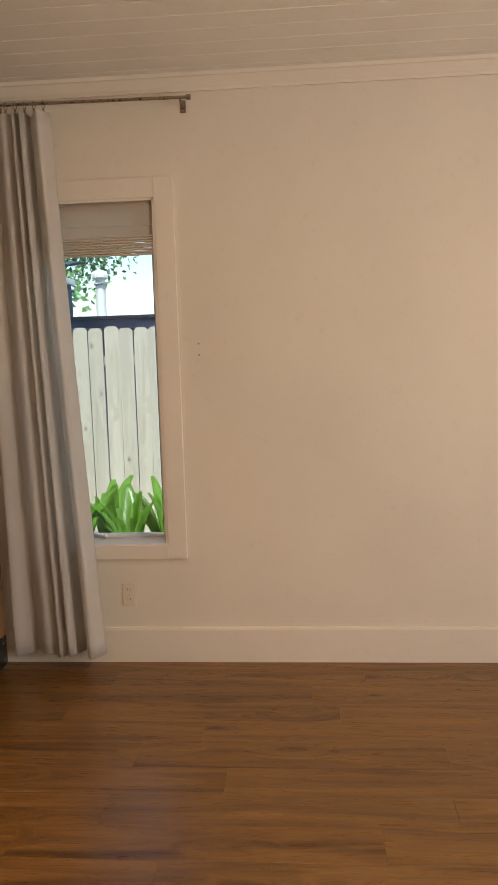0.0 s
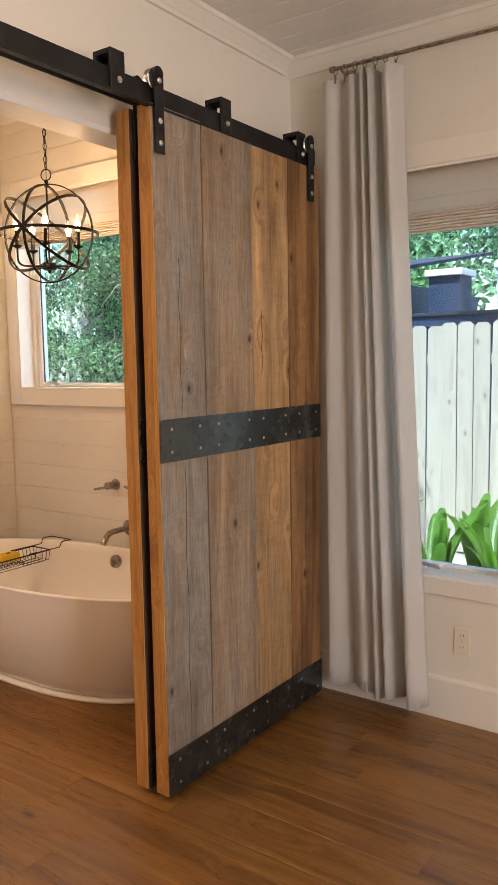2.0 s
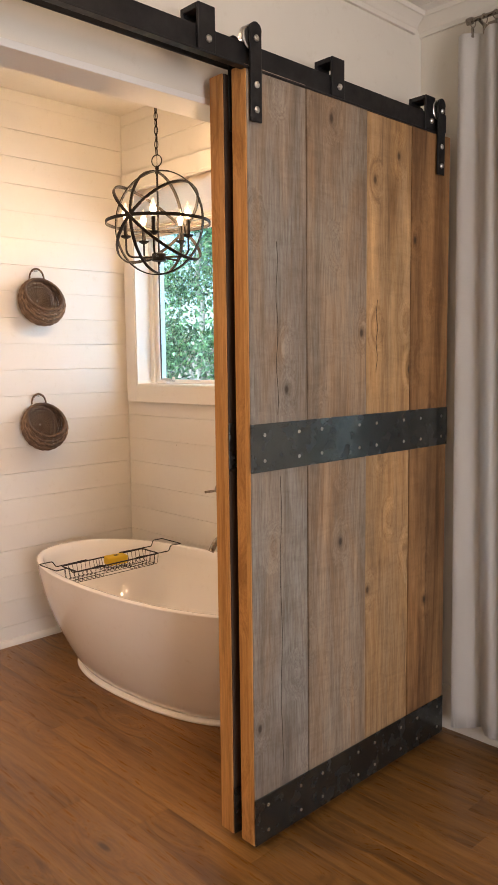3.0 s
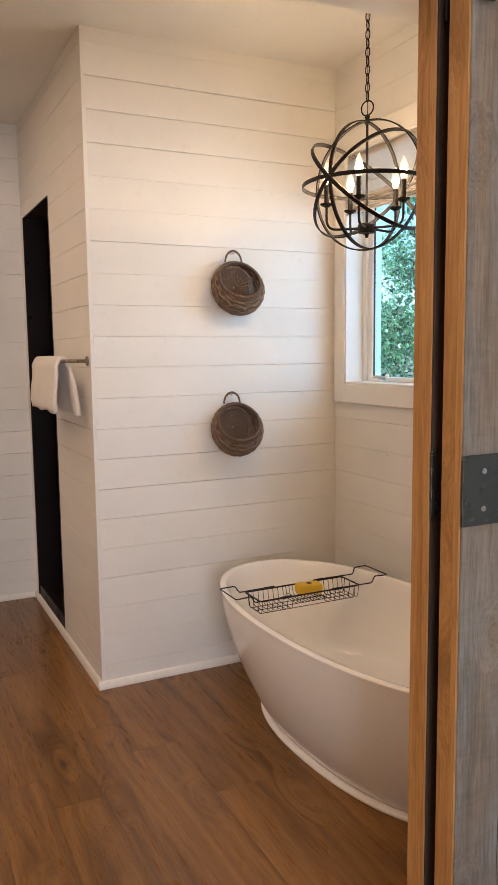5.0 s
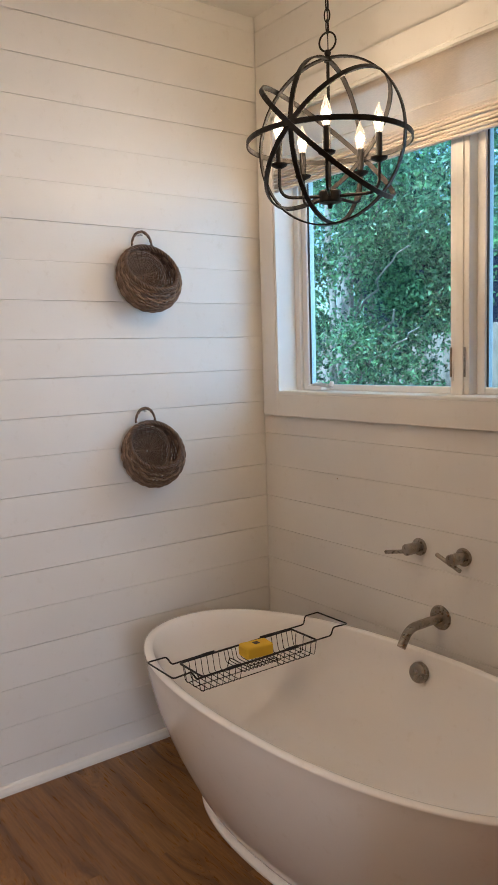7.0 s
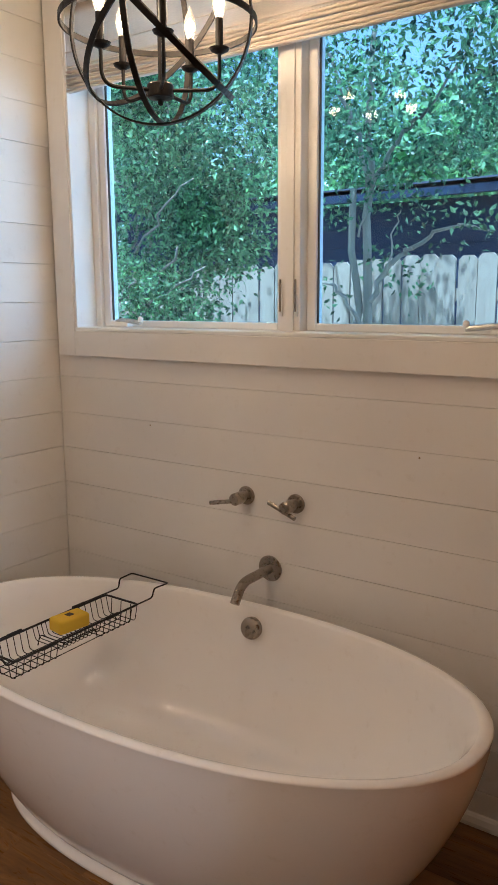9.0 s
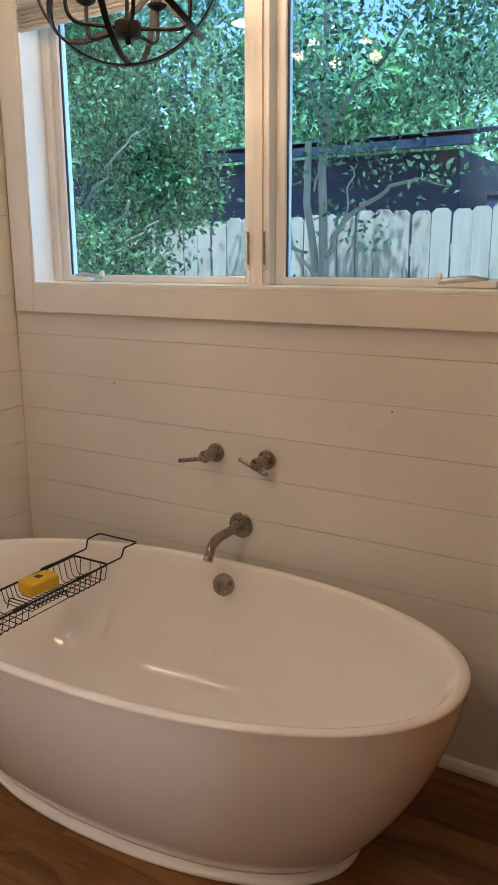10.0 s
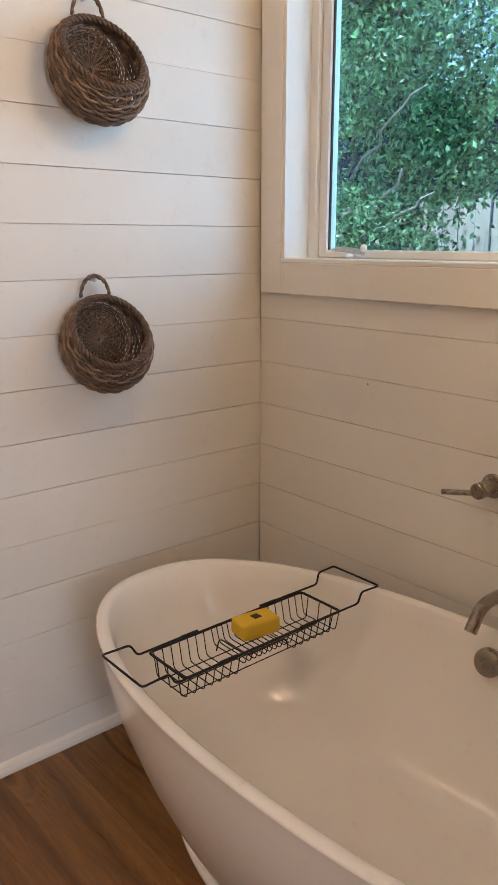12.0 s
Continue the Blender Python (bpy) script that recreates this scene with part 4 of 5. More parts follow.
# ---- towel on its bar ----
YT = YC - 0.108
tb = thing("towel_bar", (-4.1, YC, 1.54), "brushed nickel towel bar on the shiplap wall", "towel bar")
for x in (-3.812, -4.46):
    part("post", lathe([(0.022, 0), (0.022, 0.006), (0.012, 0.010), (0.0085, 0.012), (0.0085, 0.112), (0.006, 0.118), (0, 0.118)], (x, YC, 1.54), "-y", 20), M_NICKEL, tb, smooth=False)
part("bar", tube([(-3.806, YT, 1.54), (-4.466, YT, 1.54)], 0.008, 12), M_NICKEL, tb)
tw = thing("towel", (-4.1, YT, 1.56), "white terry towel folded over the bar", "towel")
prof = [(0.042 + 0.006 * math.sin(k * 0.5), 1.305 + k * 0.0195) for k in range(12)]
prof += [(0.026 * math.cos(k / 6 * math.pi), 1.538 + 0.026 * math.sin(k / 6 * math.pi)) for k in range(1, 7)]
prof += [(-0.026 - 0.050 * (k / 11) ** 0.5, 1.534 - k * 0.0218) for k in range(1, 12)]
NX = 30
bm = bmesh.new()
rows = []
for i in range(NX + 1):
    x = -4.385 + 0.54 * i / NX
    row = []
    for j, (o, z) in enumerate(prof):
        lowness = max(0.0, (1.54 - z) / 0.26)
        flap = o * (1 + 0.10 * math.sin(i * 0.55 + (2 if o < 0 else 0)) * lowness)
        row.append(bm.verts.new((x + (0.03 * lowness if o < 0 else -0.012 * lowness), YT - flap, z + 0.005 * math.sin(i * 0.4) * lowness)))
    rows.append(row)
for A, B in zip(rows, rows[1:]):
    for k in range(len(prof) - 1):
        bm.faces.new((A[k], A[k + 1], B[k + 1], B[k]))
bmesh.ops.recalc_face_normals(bm, faces=bm.faces)
bmesh.ops.solidify(bm, geom=bm.faces[:], thickness=0.017)
part("cloth", bm, M_TOWEL, tw, smooth=True)

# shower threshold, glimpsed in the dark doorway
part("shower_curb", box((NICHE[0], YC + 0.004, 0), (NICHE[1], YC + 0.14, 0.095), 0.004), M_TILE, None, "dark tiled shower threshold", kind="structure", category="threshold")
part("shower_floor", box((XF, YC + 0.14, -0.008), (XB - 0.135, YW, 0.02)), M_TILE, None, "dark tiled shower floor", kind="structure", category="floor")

# ---- curtain and rod ----
rod = thing("curtain_rod", (-0.955, YB - 0.085, 2.765), "thin brushed metal curtain rod above the window", "curtain rod")
part("rod", tube([(-1.445, YB - 0.085, 2.773), (-0.485, YB - 0.085, 2.762)], 0.0075, 12), M_NICKEL, rod)
for x, zr in ((-1.445, 2.773), (-0.485, 2.762)):
    sg_ = -1 if x < -1 else 1
    part("finial", tube([(x, YB - 0.085, zr), (x + sg_ * 0.008, YB - 0.085, zr), (x + sg_ * 0.02, YB - 0.085, zr)], 0.013, 12), M_NICKEL, rod)
    part("bracket", tube(rounded([(x - sg_ * 0.03, YB, zr - 0.015), (x - sg_ * 0.03, YB - 0.06, zr - 0.015), (x - sg_ * 0.03, YB - 0.085, zr - 0.007)], 0.02), 0.006, 8), M_NICKEL, rod)
    part("bracket_plate", box((x - sg_ * 0.03 - 0.014, YB - 0.005, zr - 0.045), (x - sg_ * 0.03 + 0.014, YB, zr + 0.012), 0.003), M_NICKEL, rod)

cu = thing("curtain", (-1.25, YB - 0.085, 0.075), "off-white linen curtain panel hanging in folds beside the window", "curtain")
bm = bmesh.new()
cols, rws = 110, 34
grid = []
for j in range(rws + 1):
    v = j / rws
    z = 2.728 - (2.728 - 0.078) * v
    row = []
    for i in range(cols + 1):
        u = i / cols
        wl = -1.485 + 0.025 * v
        wr = -1.148 + 0.135 * v ** 1.1
        x = wl + (wr - wl) * u
        turns = 1.3 * u / 0.45 if u < 0.45 else 1.3 + 2.2 * (u - 0.45) / 0.25 if u < 0.70 else 3.5 + 0.9 * (u - 0.70) / 0.30
        ph = (turns - 0.35) * math.tau + 0.45 * math.sin(v * 2.4 + u * 3)
        amp = (0.024 + 0.030 * max(0.0, min(1.0, (u - 0.35) / 0.3))) * (0.85 + 0.3 * v)
        wave = math.sin(ph) + 0.2 * math.sin(2 * ph + 1.2 + 1.6 * v) + 0.05 * math.sin(3.3 * ph + 2 + v)
        x += 0.012 * math.cos(ph) * (0.6 + 0.6 * v)
        y = YB - 0.088 + amp * wave
        zz = z + (0.010 * math.sin(ph * 0.5) * (v > 0.99)) - (0.008 * (0.5 - 0.5 * math.cos(ph)) if j == 0 else 0)
        row.append(bm.verts.new((x, min(y, YB - 0.022), zz)))
    grid.append(row)
for A, B in zip(grid, grid[1:]):
    for k in range(cols):
        bm.faces.new((A[k], A[k + 1], B[k + 1], B[k]))
bmesh.ops.solidify(bm, geom=bm.faces[:], thickness=0.0025)
part("panel", bm, M_CURTAIN, cu, smooth=True)
for k in range(7):
    x = -1.442 + 0.046 * k
    pts = [(x + 0.003 * math.sin(a * math.tau / 16), YB - 0.085 + 0.015 * math.sin(a * math.tau / 16), 2.765 + 0.017 * math.cos(a * math.tau / 16)) for a in range(16)]
    r_ = part("clip_ring", tube(pts, 0.0017, 6, True), M_NICKEL, cu)
    part("clip", box((x - 0.004, YB - 0.090, 2.712), (x + 0.004, YB - 0.080, 2.750), 0.002), M_NICKEL, r_)

# ---- wall outlet, screw holes ----
ou = thing("wall_outlet", (-0.889, YB, 0.358), "ivory duplex wall outlet above the baseboard", "outlet")
part("plate", box((-0.924, YB - 0.006, 0.299), (-0.854, YB, 0.416), 0.003), M_PLATE, ou)
for z in (0.332, 0.383):
    r_ = part("receptacle", lathe([(0.0165, 0.004), (0.0165, 0.0075), (0, 0.0075)], (-0.889, YB, z), "-y", 20), M_PLATE, ou)
    bm = box((-0.897, YB - 0.0082, z - 0.003), (-0.895, YB - 0.007, z + 0.007))
    box((-0.883, YB - 0.0082, z - 0.003), (-0.881, YB - 0.007, z + 0.007), 0, bm)
    part("slots", bm, M_SLOT, r_)
part("screw", lathe([(0.003, 0.006), (0.003, 0.0075), (0, 0.0075)], (-0.889, YB, 0.3575), "-y", 8), M_BOLT, ou)
for z in (1.627, 1.571):
    hole = thing("wall_anchor", (-0.482, YB, z), "small dark screw hole in the cream wall", "screw hole")
    part("anchor", lathe([(0.005, 0), (0.0045, 0.0012), (0, 0.0012)], (-0.482, YB, z), "-y", 10), M_HOLE, hole)

# recessed lights in the ceilings
for x, y, z in ((-2.65, 1.4, ZC), (-4.3, 1.5, ZC), (-2.75, 0.6, ZC), (-0.75, 2.2, ZB), (1.9, 2.0, ZB), (-0.4, -0.4, ZB), (1.9, -0.4, ZB)):
    dl = thing("downlight", (x, y, z), "round white recessed ceiling downlight, lit", "downlight", "ceiling downlights")
    part("ring", lathe([(0.072, 0), (0.095, -0.002), (0.097, -0.008), (0.078, -0.012), (0.072, -0.006)], (x, y, z), "z", 28), M_TRIM, dl)
    part("lens", lathe([(0, -0.002), (0.073, -0.002), (0.073, -0.004), (0, -0.004)], (x, y, z), "z", 28), M_DOWN, dl)

for x, y, z in ((-3.291, YW, 1.074), (-2.269, YW, 1.072)):
    nk = thing("nail_mark", (x, y, z), "small dark nail mark in the painted boards", "nail mark")
    part("mark", lathe([(0.0032, 0), (0.0028, 0.0006), (0, 0.0006)], (x, y, z), "-y", 10), M_HOLE, nk)

# ---- outdoors ----
GZ = -0.15
bm = bmesh.new()
bmesh.ops.create_grid(bm, x_segments=1, y_segments=1, size=400)
bmesh.ops.translate(bm, verts=bm.verts, vec=(0, 0, GZ))
part("ground", bm, M_SOIL, None, "pale sandy gravel ground", kind="structure", category="ground")


def picket_mesh(h):
    bm = bmesh.new()
    w, c = 0.0675, 0.03
    for y in (-0.009, 0.009):
        vs = [bm.verts.new((x, y, z)) for x, z in ((-w, 0), (w, 0), (w, h - c), (w - c, h), (c - w, h), (-w, h - c))]
        bm.faces.new(vs if y < 0 else vs[::-1])
    bm.verts.ensure_lookup_table()
    for k in range(6):
        j = (k + 1) % 6
        bm.faces.new((bm.verts[k], bm.verts[j], bm.verts[6 + j], bm.verts[6 + k]))
    bmesh.ops.recalc_face_normals(bm, faces=bm.faces)
    me = bpy.data.meshes.new("picket")
    bm.to_mesh(me)
    bm.free()
    me.materials.append(M_FENCE)
    return me


rnd = random.Random(4)
fence = thing("fence", (-3.0, 7.2, GZ), "pale unpainted cedar picket fence with dog-eared tops", "fence")
pm = [picket_mesh(1.98 + GZ + 0.02 + d - GZ - 0.02) for d in (0.0, 0.012, -0.01)]
x = -9.0
while x < 2.4:
    ob = new("picket", pm[rnd.randrange(3)])
    ob.parent = fence
    ob.location = (x + 3.0, rnd.uniform(-0.004, 0.004), 0.018 * (x + 3))
    ob.rotation_euler = (0, rnd.uniform(-0.006, 0.006), 0)
    x += 0.1415
for z in (0.3, 1.5):
    part("rail", box((-9.1, 7.215, z), (2.4, 7.253, z + 0.088), 0.004), M_FENCE, fence)
for x in (-8.4, -6.0, -3.6, -1.2, 1.2):
    part("post", box((x - 0.045, 7.254, GZ), (x + 0.045, 7.344, 1.7), 0.004), M_FENCE, fence)


def leaf_cloud(name, clumps, count, size, mat, seed, parent=None, droop=0.3):
    """Many small folded leaves in uneven clumps (centre, radii)."""
    g = np.random.default_rng(seed)
    vol = np.array([c[1][0] * c[1][1] * c[1][2] for c in clumps])
    pick = g.choice(len(clumps), count, p=vol / vol.sum())
    cen = np.array([c[0] for c in clumps])[pick]
    rad = np.array([c[1] for c in clumps])[pick]
    d = g.normal(size=(count, 3))
    d /= np.linalg.norm(d, axis=1)[:, None]
    p = cen + d * rad * (g.random((count, 1)) ** 0.45)
    # leaves gather on twigs
    tw = p[g.integers(0, count, count // 14)]
    near = tw[g.integers(0, len(tw), count)]
    p = np.where(g.random((count, 1)) < 0.75, near + g.normal(scale=size * 1.7, size=(count, 3)), p)
    a = g.normal(size=(count, 3))
    a[:, 2] -= droop
    a /= np.linalg.norm(a, axis=1)[:, None]
    b = np.cross(a, g.normal(size=(count, 3)))
    b /= np.linalg.norm(b, axis=1)[:, None]
    nrm = np.cross(a, b)
    s = size * g.uniform(0.6, 1.3, (count, 1))
    v = np.empty((count, 6, 3))
    v[:, 0] = p
    v[:, 1] = p + a * s * 0.45 + b * s * 0.27 + nrm * s * 0.08
    v[:, 2] = p + a * s * 0.5
    v[:, 3] = p + a * s * 0.45 - b * s * 0.27 + nrm * s * 0.08
    v[:, 4] = p + a * s * 1.05 - nrm * s * 0.1
    v[:, 5] = p + a * s * 0.5
    idx = np.arange(count)[:, None] * 6
    f = np.concatenate([idx + np.array([[0, 1, 4, 2]]), idx + np.array([[0, 2, 4, 3]])])
    me = bpy.data.meshes.new(name)
    o = ORIGIN[parent] if parent else Vector((0, 0, 0))
    me.from_pydata((v.reshape(-1, 3) - np.array(o)).tolist(), [], f.tolist())
    me.materials.append(mat)
    ob = new(name, me)
    if parent:
        ob.parent = parent
    ORIGIN[ob] = o
    return ob


def limb(a, b, r0, r1, seed, sag=0.25, n=9):
    g = random.Random(seed)
    a, b = Vector(a), Vector(b)
    pts, radii = [], []
    for k in range(n + 1):
        t = k / n
        w = math.sin(t * math.pi) * sag
        pts.append(a.lerp(b, t) + Vector((g.uniform(-1, 1) * 0.04 * w * 4, g.uniform(-1, 1) * 0.04, w * 0.3)))
        radii.append(r0 + (r1 - r0) * t)
    return tube(pts, r0, 7, False, None, radii)


def tree(at, trunks, limbs, clumps, count, size, mat, label, seed):
    t = thing("tree", at, label, "tree")
    for i, (a, b, r0, r1) in enumerate(trunks):
        part("trunk", limb(a, b, r0, r1, seed + i, 0.12, 12), M_BARK, t, smooth=True)
    for i, (a, b, r0, r1) in enumerate(limbs):
        part("limb", limb(a, b, r0, r1, seed + 20 + i), M_BARK, t, smooth=True)
    leaf_cloud("crown", clumps, count, size, mat, seed, t)
    return t


def spread(seed, n, lo, hi, r):
    g = random.Random(seed)
    return [((g.uniform(lo[0], hi[0]), g.uniform(lo[1], hi[1]), g.uniform(lo[2], hi[2])), (r * g.uniform(0.7, 1.4), r * g.uniform(0.6, 1.1), r * g.uniform(0.5, 0.9))) for _ in range(n)]


# the double-stemmed tree before the fence
tree((-3.75, 6.35, GZ),
     [((-3.74, 6.33, GZ), (-3.80, 6.35, 2.2), 0.032, 0.022), ((-3.66, 6.36, GZ), (-3.71, 6.36, 2.22), 0.034, 0.026), ((-3.71, 6.36, 2.2), (-3.72, 6.45, 3.9), 0.022, 0.012)],
     [((-3.66, 6.35, 1.50), (-3.38, 6.33, 1.82), 0.018, 0.014), ((-3.38, 6.33, 1.82), (-2.92, 6.30, 1.90), 0.014, 0.006), ((-3.70, 6.36, 2.2), (-3.36, 6.3, 2.56), 0.016, 0.010),
      ((-3.36, 6.3, 2.56), (-2.7, 6.4, 3.3), 0.010, 0.005), ((-3.72, 6.36, 2.2), (-3.95, 6.4, 2.8), 0.018, 0.012), ((-3.95, 6.4, 2.8), (-4.4, 6.4, 3.7), 0.012, 0.006),
      ((-3.70, 6.34, 1.25), (-3.92, 6.2, 1.62), 0.016, 0.008), ((-3.55, 6.34, 1.66), (-3.46, 6.3, 2.05), 0.007, 0.003), ((-3.74, 6.3, 1.9), (-3.5, 6.2, 2.3), 0.008, 0.004)],
     spread(3, 24, (-5.6, 5.3, 2.55), (-2.2, 6.0, 4.4), 0.42) + spread(4, 9, (-5.4, 7.6, 2.5), (-1.8, 8.3, 4.4), 0.5) + spread(5, 9, (-3.5, 5.9, 1.95), (-2.5, 6.5, 2.6), 0.2)
     + spread(6, 8, (-4.25, 6.0, 1.75), (-3.5, 6.5, 2.6), 0.17) + [((-3.30, 6.28, 1.60), (0.13, 0.1, 0.06)), ((-3.05, 6.2, 1.80), (0.12, 0.1, 0.07)), ((-3.95, 6.3, 1.62), (0.12, 0.1, 0.12))],
     48000, 0.042, M_LEAF, "slender double-stemmed tree with glossy dark leaves before the fence", 11)
# broad leafy shrub tree seen in the other sash
tree((-6.1, 6.3, GZ),
     [((-6.0, 6.4, GZ), (-6.4, 6.6, 3.2), 0.05, 0.025), ((-6.1, 6.3, GZ), (-5.2, 6.2, 2.9), 0.04, 0.02)],
     [((-6.0, 6.4, 1.0), (-4.75, 5.75, 1.85), 0.022, 0.007), ((-5.9, 6.3, 1.3), (-5.0, 5.6, 1.65), 0.016, 0.006), ((-6.1, 6.3, 1.6), (-7.0, 6.1, 2.6), 0.025, 0.01), ((-5.6, 6.2, 1.9), (-4.9, 5.7, 2.6), 0.014, 0.005),
      ((-5.6, 6.1, 1.2), (-4.5, 5.7, 1.72), 0.013, 0.004), ((-5.5, 6.0, 1.7), (-4.55, 5.65, 2.25), 0.012, 0.004)],
     spread(7, 24, (-6.2, 5.6, 0.9), (-4.75, 6.3, 3.2), 0.36) + spread(8, 8, (-6.6, 5.5, 0.3), (-5.6, 6.2, 1.1), 0.36) + spread(18, 12, (-5.4, 5.9, 1.7), (-4.4, 6.3, 2.7), 0.28)
     + spread(19, 8, (-5.6, 5.7, 0.7), (-4.85, 6.1, 1.35), 0.24),
     52000, 0.042, M_LEAF2, "dense leafy shrub tree with thin crooked branches", 23)
tree((-8.4, 8.6, GZ), [((-8.4, 8.6, GZ), (-8.2, 8.8, 6.0), 0.14, 0.07)], [((-8.3, 8.7, 2.6), (-6.8, 8.4, 4.2), 0.06, 0.02)],
     spread(9, 12, (-8.4, 7.8, 2.6), (-5.6, 9.8, 6.0), 0.55), 7500, 0.085, M_LEAF, "tall leafy tree behind the fence", 31)
tree((0.4, 13.4, GZ), [((0.4, 13.4, GZ), (0.3, 13.2, 6.0), 0.16, 0.08)], [((0.3, 13.2, 3.0), (-1.6, 12.8, 4.6), 0.07, 0.02)],
     spread(12, 16, (-4.6, 12.3, 2.9), (2.6, 14.6, 6.0), 0.55), 6000, 0.11, M_LEAF, "leafy tree behind the neighbouring roof", 41)
wood_far = leaf_cloud("woods", spread(14, 40, (-17, 15, 0.3), (-7, 21, 6.0), 1.6), 34000, 0.25, M_LEAF2, 51)
tagged(wood_far, "distant green woodland behind the houses", "woods", kind="stuff")

# neighbouring buildings
nb = thing("house", (-7.0, 10.0, GZ), "dark navy house behind the fence with a low roof", "house")
part("wall", box((-8.3, 9.0, GZ), (-3.6, 12.0, 2.44)), M_NAVY, nb)
bm = bmesh.new()
for i in range(14):
    box((-8.3, 8.982, GZ + 0.02 + i * 0.18), (-3.61, 9.0, GZ + 0.19 + i * 0.18), 0, bm)
part("siding", bm, M_NAVY, nb)
bm = box((-8.5, 8.75, 2.44), (-3.45, 8.80, 2.56), 0.004)
part("fascia", bm, M_NAVY, nb)
bm = bmesh.new()
vs = [bm.verts.new(p) for p in ((-8.5, 8.75, 2.56), (-3.45, 8.75, 2.56), (-3.45, 12.2, 3.1), (-8.5, 12.2, 3.1), (-8.5, 8.75, 2.52), (-3.45, 8.75, 2.52), (-3.45, 12.2, 3.06), (-8.5, 12.2, 3.06))]
for f in ((0, 1, 2, 3), (7, 6, 5, 4), (0, 4, 5, 1), (1, 5, 6, 2), (2, 6, 7, 3), (3, 7, 4, 0)):
    bm.faces.new([vs[i] for i in f])
part("roof", bm, M_ROOF, nb)

sh = thing("outbuilding", (-1.0, 9.2, GZ), "low navy outbuilding with a flat roof edge", "outbuilding")
part("wall", box((-3.3, 9.05, GZ), (3.4, 11.4, 1.96)), M_NAVY, sh)
part("fascia", box((-3.34, 8.96, 1.90), (3.5, 9.04, 2.02), 0.004), M_NAVY, sh)
part("roof", box((-3.34, 8.94, 2.02), (3.5, 11.5, 2.06), 0.006), M_ROOF, sh)
fl = part("chimney_box", box((-3.30, 9.4, 2.06), (-2.93, 9.8, 2.50), 0.005), M_NAVY, sh, "navy chimney box")
part("cap", box((-3.34, 9.36, 2.50), (-2.89, 9.84, 2.575), 0.006), M_PIPE, fl, "pale metal cap")
vp = part("vent_pipe", lathe([(0.062, 0.0), (0.06, 0.40), (0.085, 0.42), (0.062, 0.43), (0.062, 0.46), (0.10, 0.49), (0.10, 0.53), (0.07, 0.575), (0, 0.585)], (-2.475, 9.5, 2.06), "z", 20), M_PIPE, sh, "white roof vent pipe with a cap")


def strap_plant(at, n, seed):
    """Clump of broad arching blades."""
    g = random.Random(seed)
    t = thing("strap_leaf_plant", at, "clump of broad bright green strap leaves beside the house", "plant", "plants under the window")
    o = Vector(at)
    for k in range(n):
        ang = g.uniform(0, math.tau)
        d = Vector((math.cos(ang), math.sin(ang), 0))
        side = Vector((-d.y, d.x, 0))
        hgt, out, wd_ = g.uniform(0.58, 0.92), g.uniform(0.06, 0.38), g.uniform(0.036, 0.056)
        bm = bmesh.new()
        rows = []
        for j in range(8):
            s = j / 7
            c = o + d * (0.03 + out * s ** 1.8) + Vector((0, 0, hgt * (s - 0.22 * s ** 3)))
            w = wd_ * (0.25 + 1.5 * math.sin(min(1, s * 0.92 + 0.06) * math.pi) ** 0.8 * 0.62)
            w = max(w, 0.004)
            rows.append([bm.verts.new(c - side * w + Vector((0, 0, 0.25 * w))), bm.verts.new(c), bm.verts.new(c + side * w + Vector((0, 0, 0.25 * w)))])
        for A, B in zip(rows, rows[1:]):
            for q in range(2):
                bm.faces.new((A[q], A[q + 1], B[q + 1], B[q]))
        bmesh.ops.solidify(bm, geom=bm.faces[:], thickness=0.002)
        part("leaf", bm, M_BLADE, t, smooth=True)
    return t


for i, (x, y) in enumerate(((-1.75, 5.75), (-1.35, 5.85), (-0.98, 5.7), (-0.6, 5.8), (-2.2, 5.85), (-1.12, 6.15), (-1.62, 6.2))):
    strap_plant((x, y, GZ), 12, 60 + i)

# ---- shiplap boards ----
rb = random.Random(8)


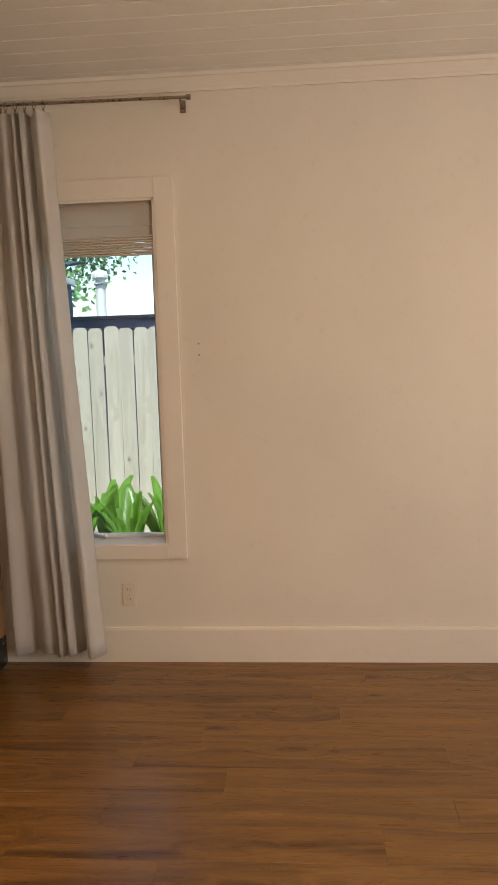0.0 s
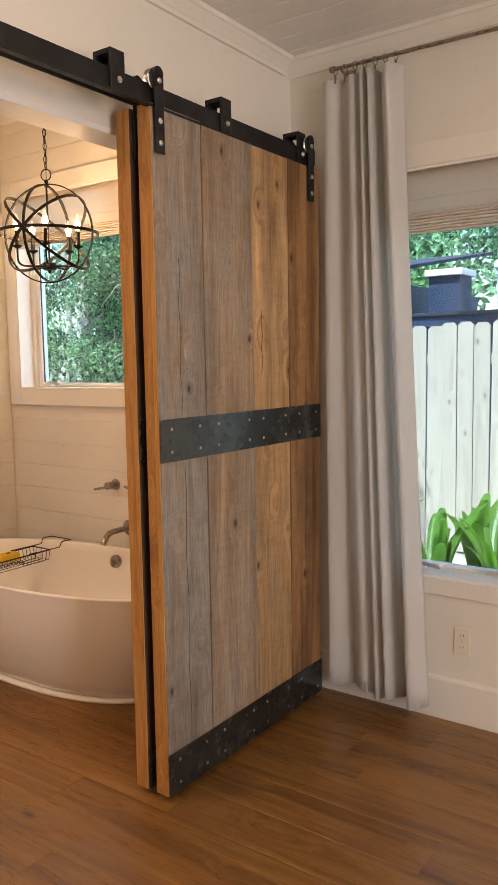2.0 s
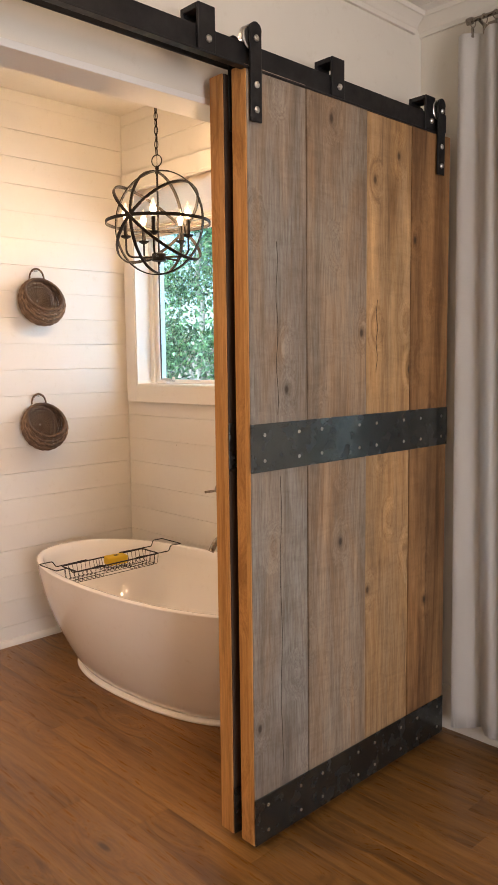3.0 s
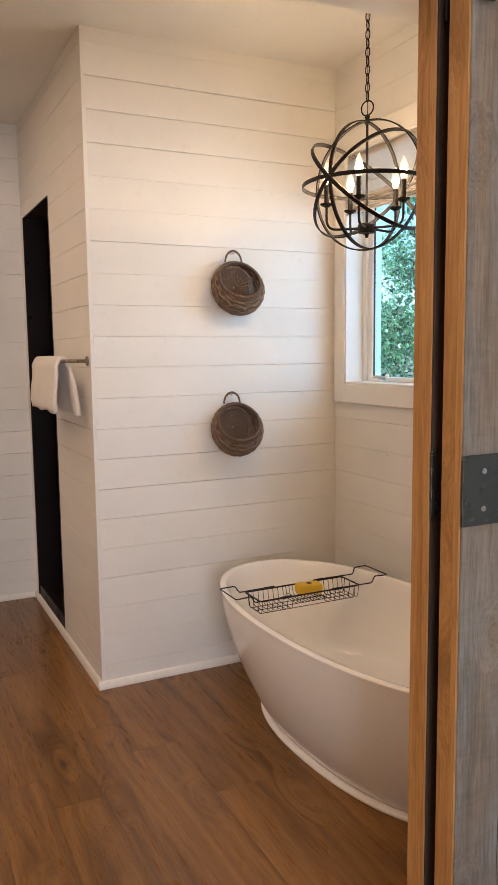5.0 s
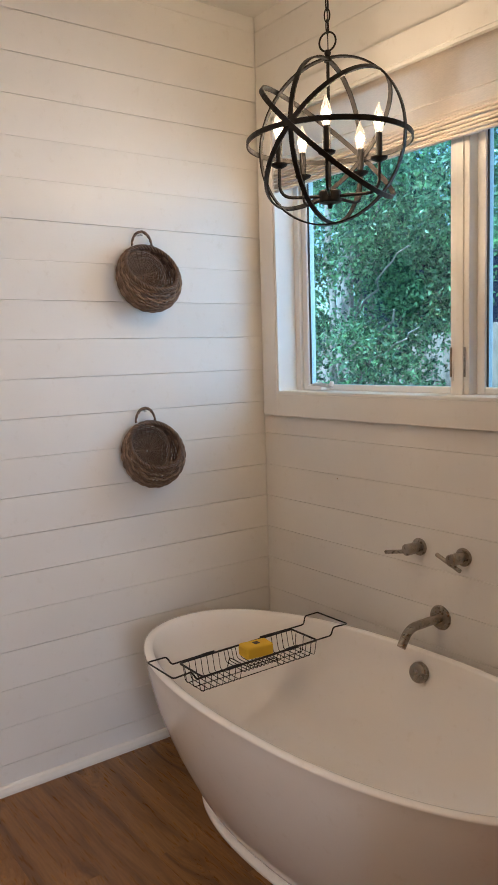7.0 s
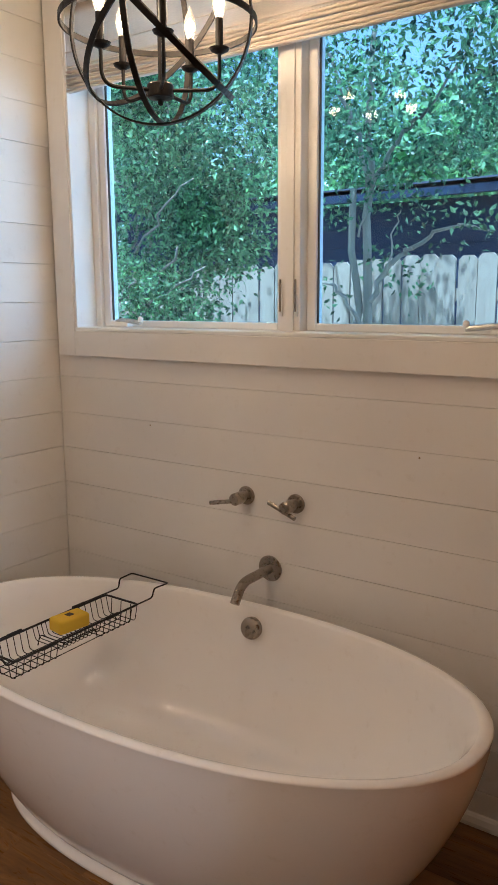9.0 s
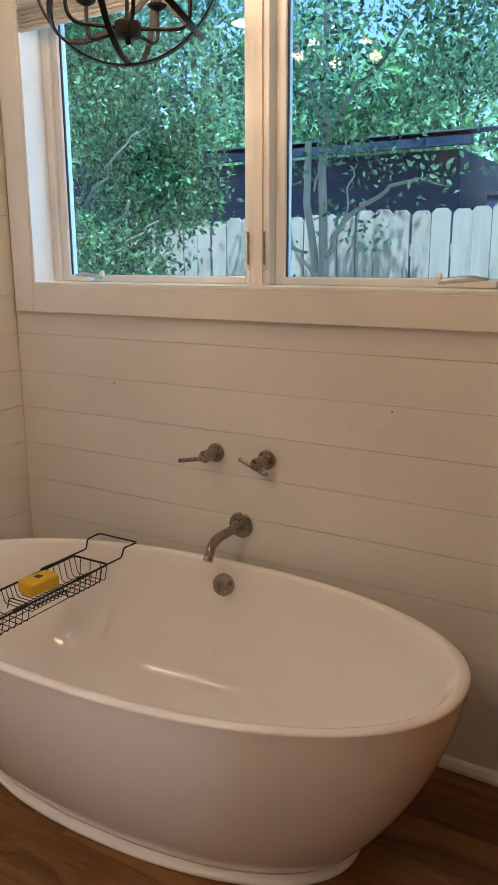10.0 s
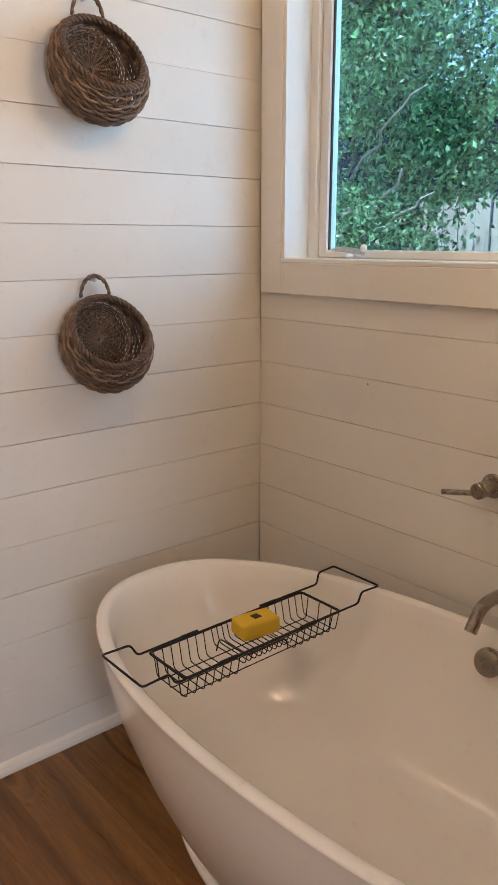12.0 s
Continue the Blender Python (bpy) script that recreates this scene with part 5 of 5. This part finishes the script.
def boards(parent, axis, lo, hi, face, cuts=()):
    """Horizontal boards on a wall; cuts: holes (from, to, bottom, top)."""
    z = 1.229 - 0.14 * 9
    while z < ZC:
        z0, z1 = max(0.0, z + rb.choice((0.0002, 0.0005, 0.0008, 0.0011, 0.0014))), min(ZC, z + 0.14 - 0.0004)
        for a, b, c0, c1 in [(lo, hi, 0, 0)]:
            pieces = [(a, b, z0, z1)]
            for (p, q, h0, h1) in cuts:
                nxt = []
                for (s, e, u, v) in pieces:
                    if v <= h0 or u >= h1:
                        nxt.append((s, e, u, v))
                        continue
                    if s < p:
                        nxt.append((s, p, u, v))
                    if e > q:
                        nxt.append((q, e, u, v))
                    if u < h0:
                        nxt.append((max(s, p), min(e, q), u, h0))
                    if v > h1:
                        nxt.append((max(s, p), min(e, q), h1, v))
                pieces = nxt
            for (s, e, u, v) in pieces:
                if v - u < 0.002:
                    continue
                dv = rb.uniform(0, 0.0012)
                if axis == "x":
                    bm = box((s, face[0], u), (e, face[1], v)) if face[0] > face[1] else box((s, face[0] + dv, u), (e, face[1], v), 0.0008, None, 1)
                else:
                    bm = box((face[0], s, u), (face[1] - dv, e, v), 0.0008, None, 1)
                part("board", bm, M_SHIP, parent)
        z += 0.14


boards(WALL_B, "y", YC, YW, (XB - 0.018, XB))
boards(WALL_N, "x", XB, XDI, (YW, YW + 0.018), [(W2[0], W2[1], W2[2], W2[3])])
boards(WALL_C, "x", XF, XB - 0.0185, (YC, YC + 0.018), [(NICHE[0], NICHE[1], -0.1, NICHE[2])])
boards(WALL_F, "y", -0.3, YC, (XF - 0.018, XF))
part("corner_bead", box((XB - 0.019, YC - 0.001, 0), (XB + 0.001, YC + 0.016, ZC), 0.002), M_SHIP, WALL_B)

# ---- floor planks ----
PL, PW = 1.22, 0.181
shared = {}
far = bmesh.new()
rp = random.Random(21)
y, row = -2.6, 0
while y < YE - 0.05:
    x = XF - 0.05 - rp.uniform(0, PL)
    west = XF - 0.05 if y > -0.42 else XD
    while x < 3.05:
        a, b = max(x, west), min(x + PL, 3.05)
        if b - a > 0.03:
            lo, hi = (a + 0.0002, y + 0.0002, -0.006), (b - 0.0002, min(y + PW, YE) - 0.0002, 0.0)
            if y > 0.5 and a < 1.5:
                key = (round(b - a, 3), round(hi[1] - lo[1], 3))
                if key not in shared:
                    bm = box((0, 0, 0), (b - a - 0.0004, hi[1] - lo[1], 0.006), 0.0005, None, 1)
                    bmesh.ops.recalc_face_normals(bm, faces=bm.faces)
                    me = bpy.data.meshes.new("plank")
                    bm.to_mesh(me)
                    bm.free()
                    me.materials.append(M_FLOOR)
                    shared[key] = me
                ob = new("plank", shared[key])
                ob.parent = FLOOR
                ob.location = lo
            else:
                box(lo, hi, 0, far)
        x += PL
    y += PW
    row += 1
part("plank_field", far, M_FLOOR, FLOOR, "wood planks away from the doorway", kind="stuff")
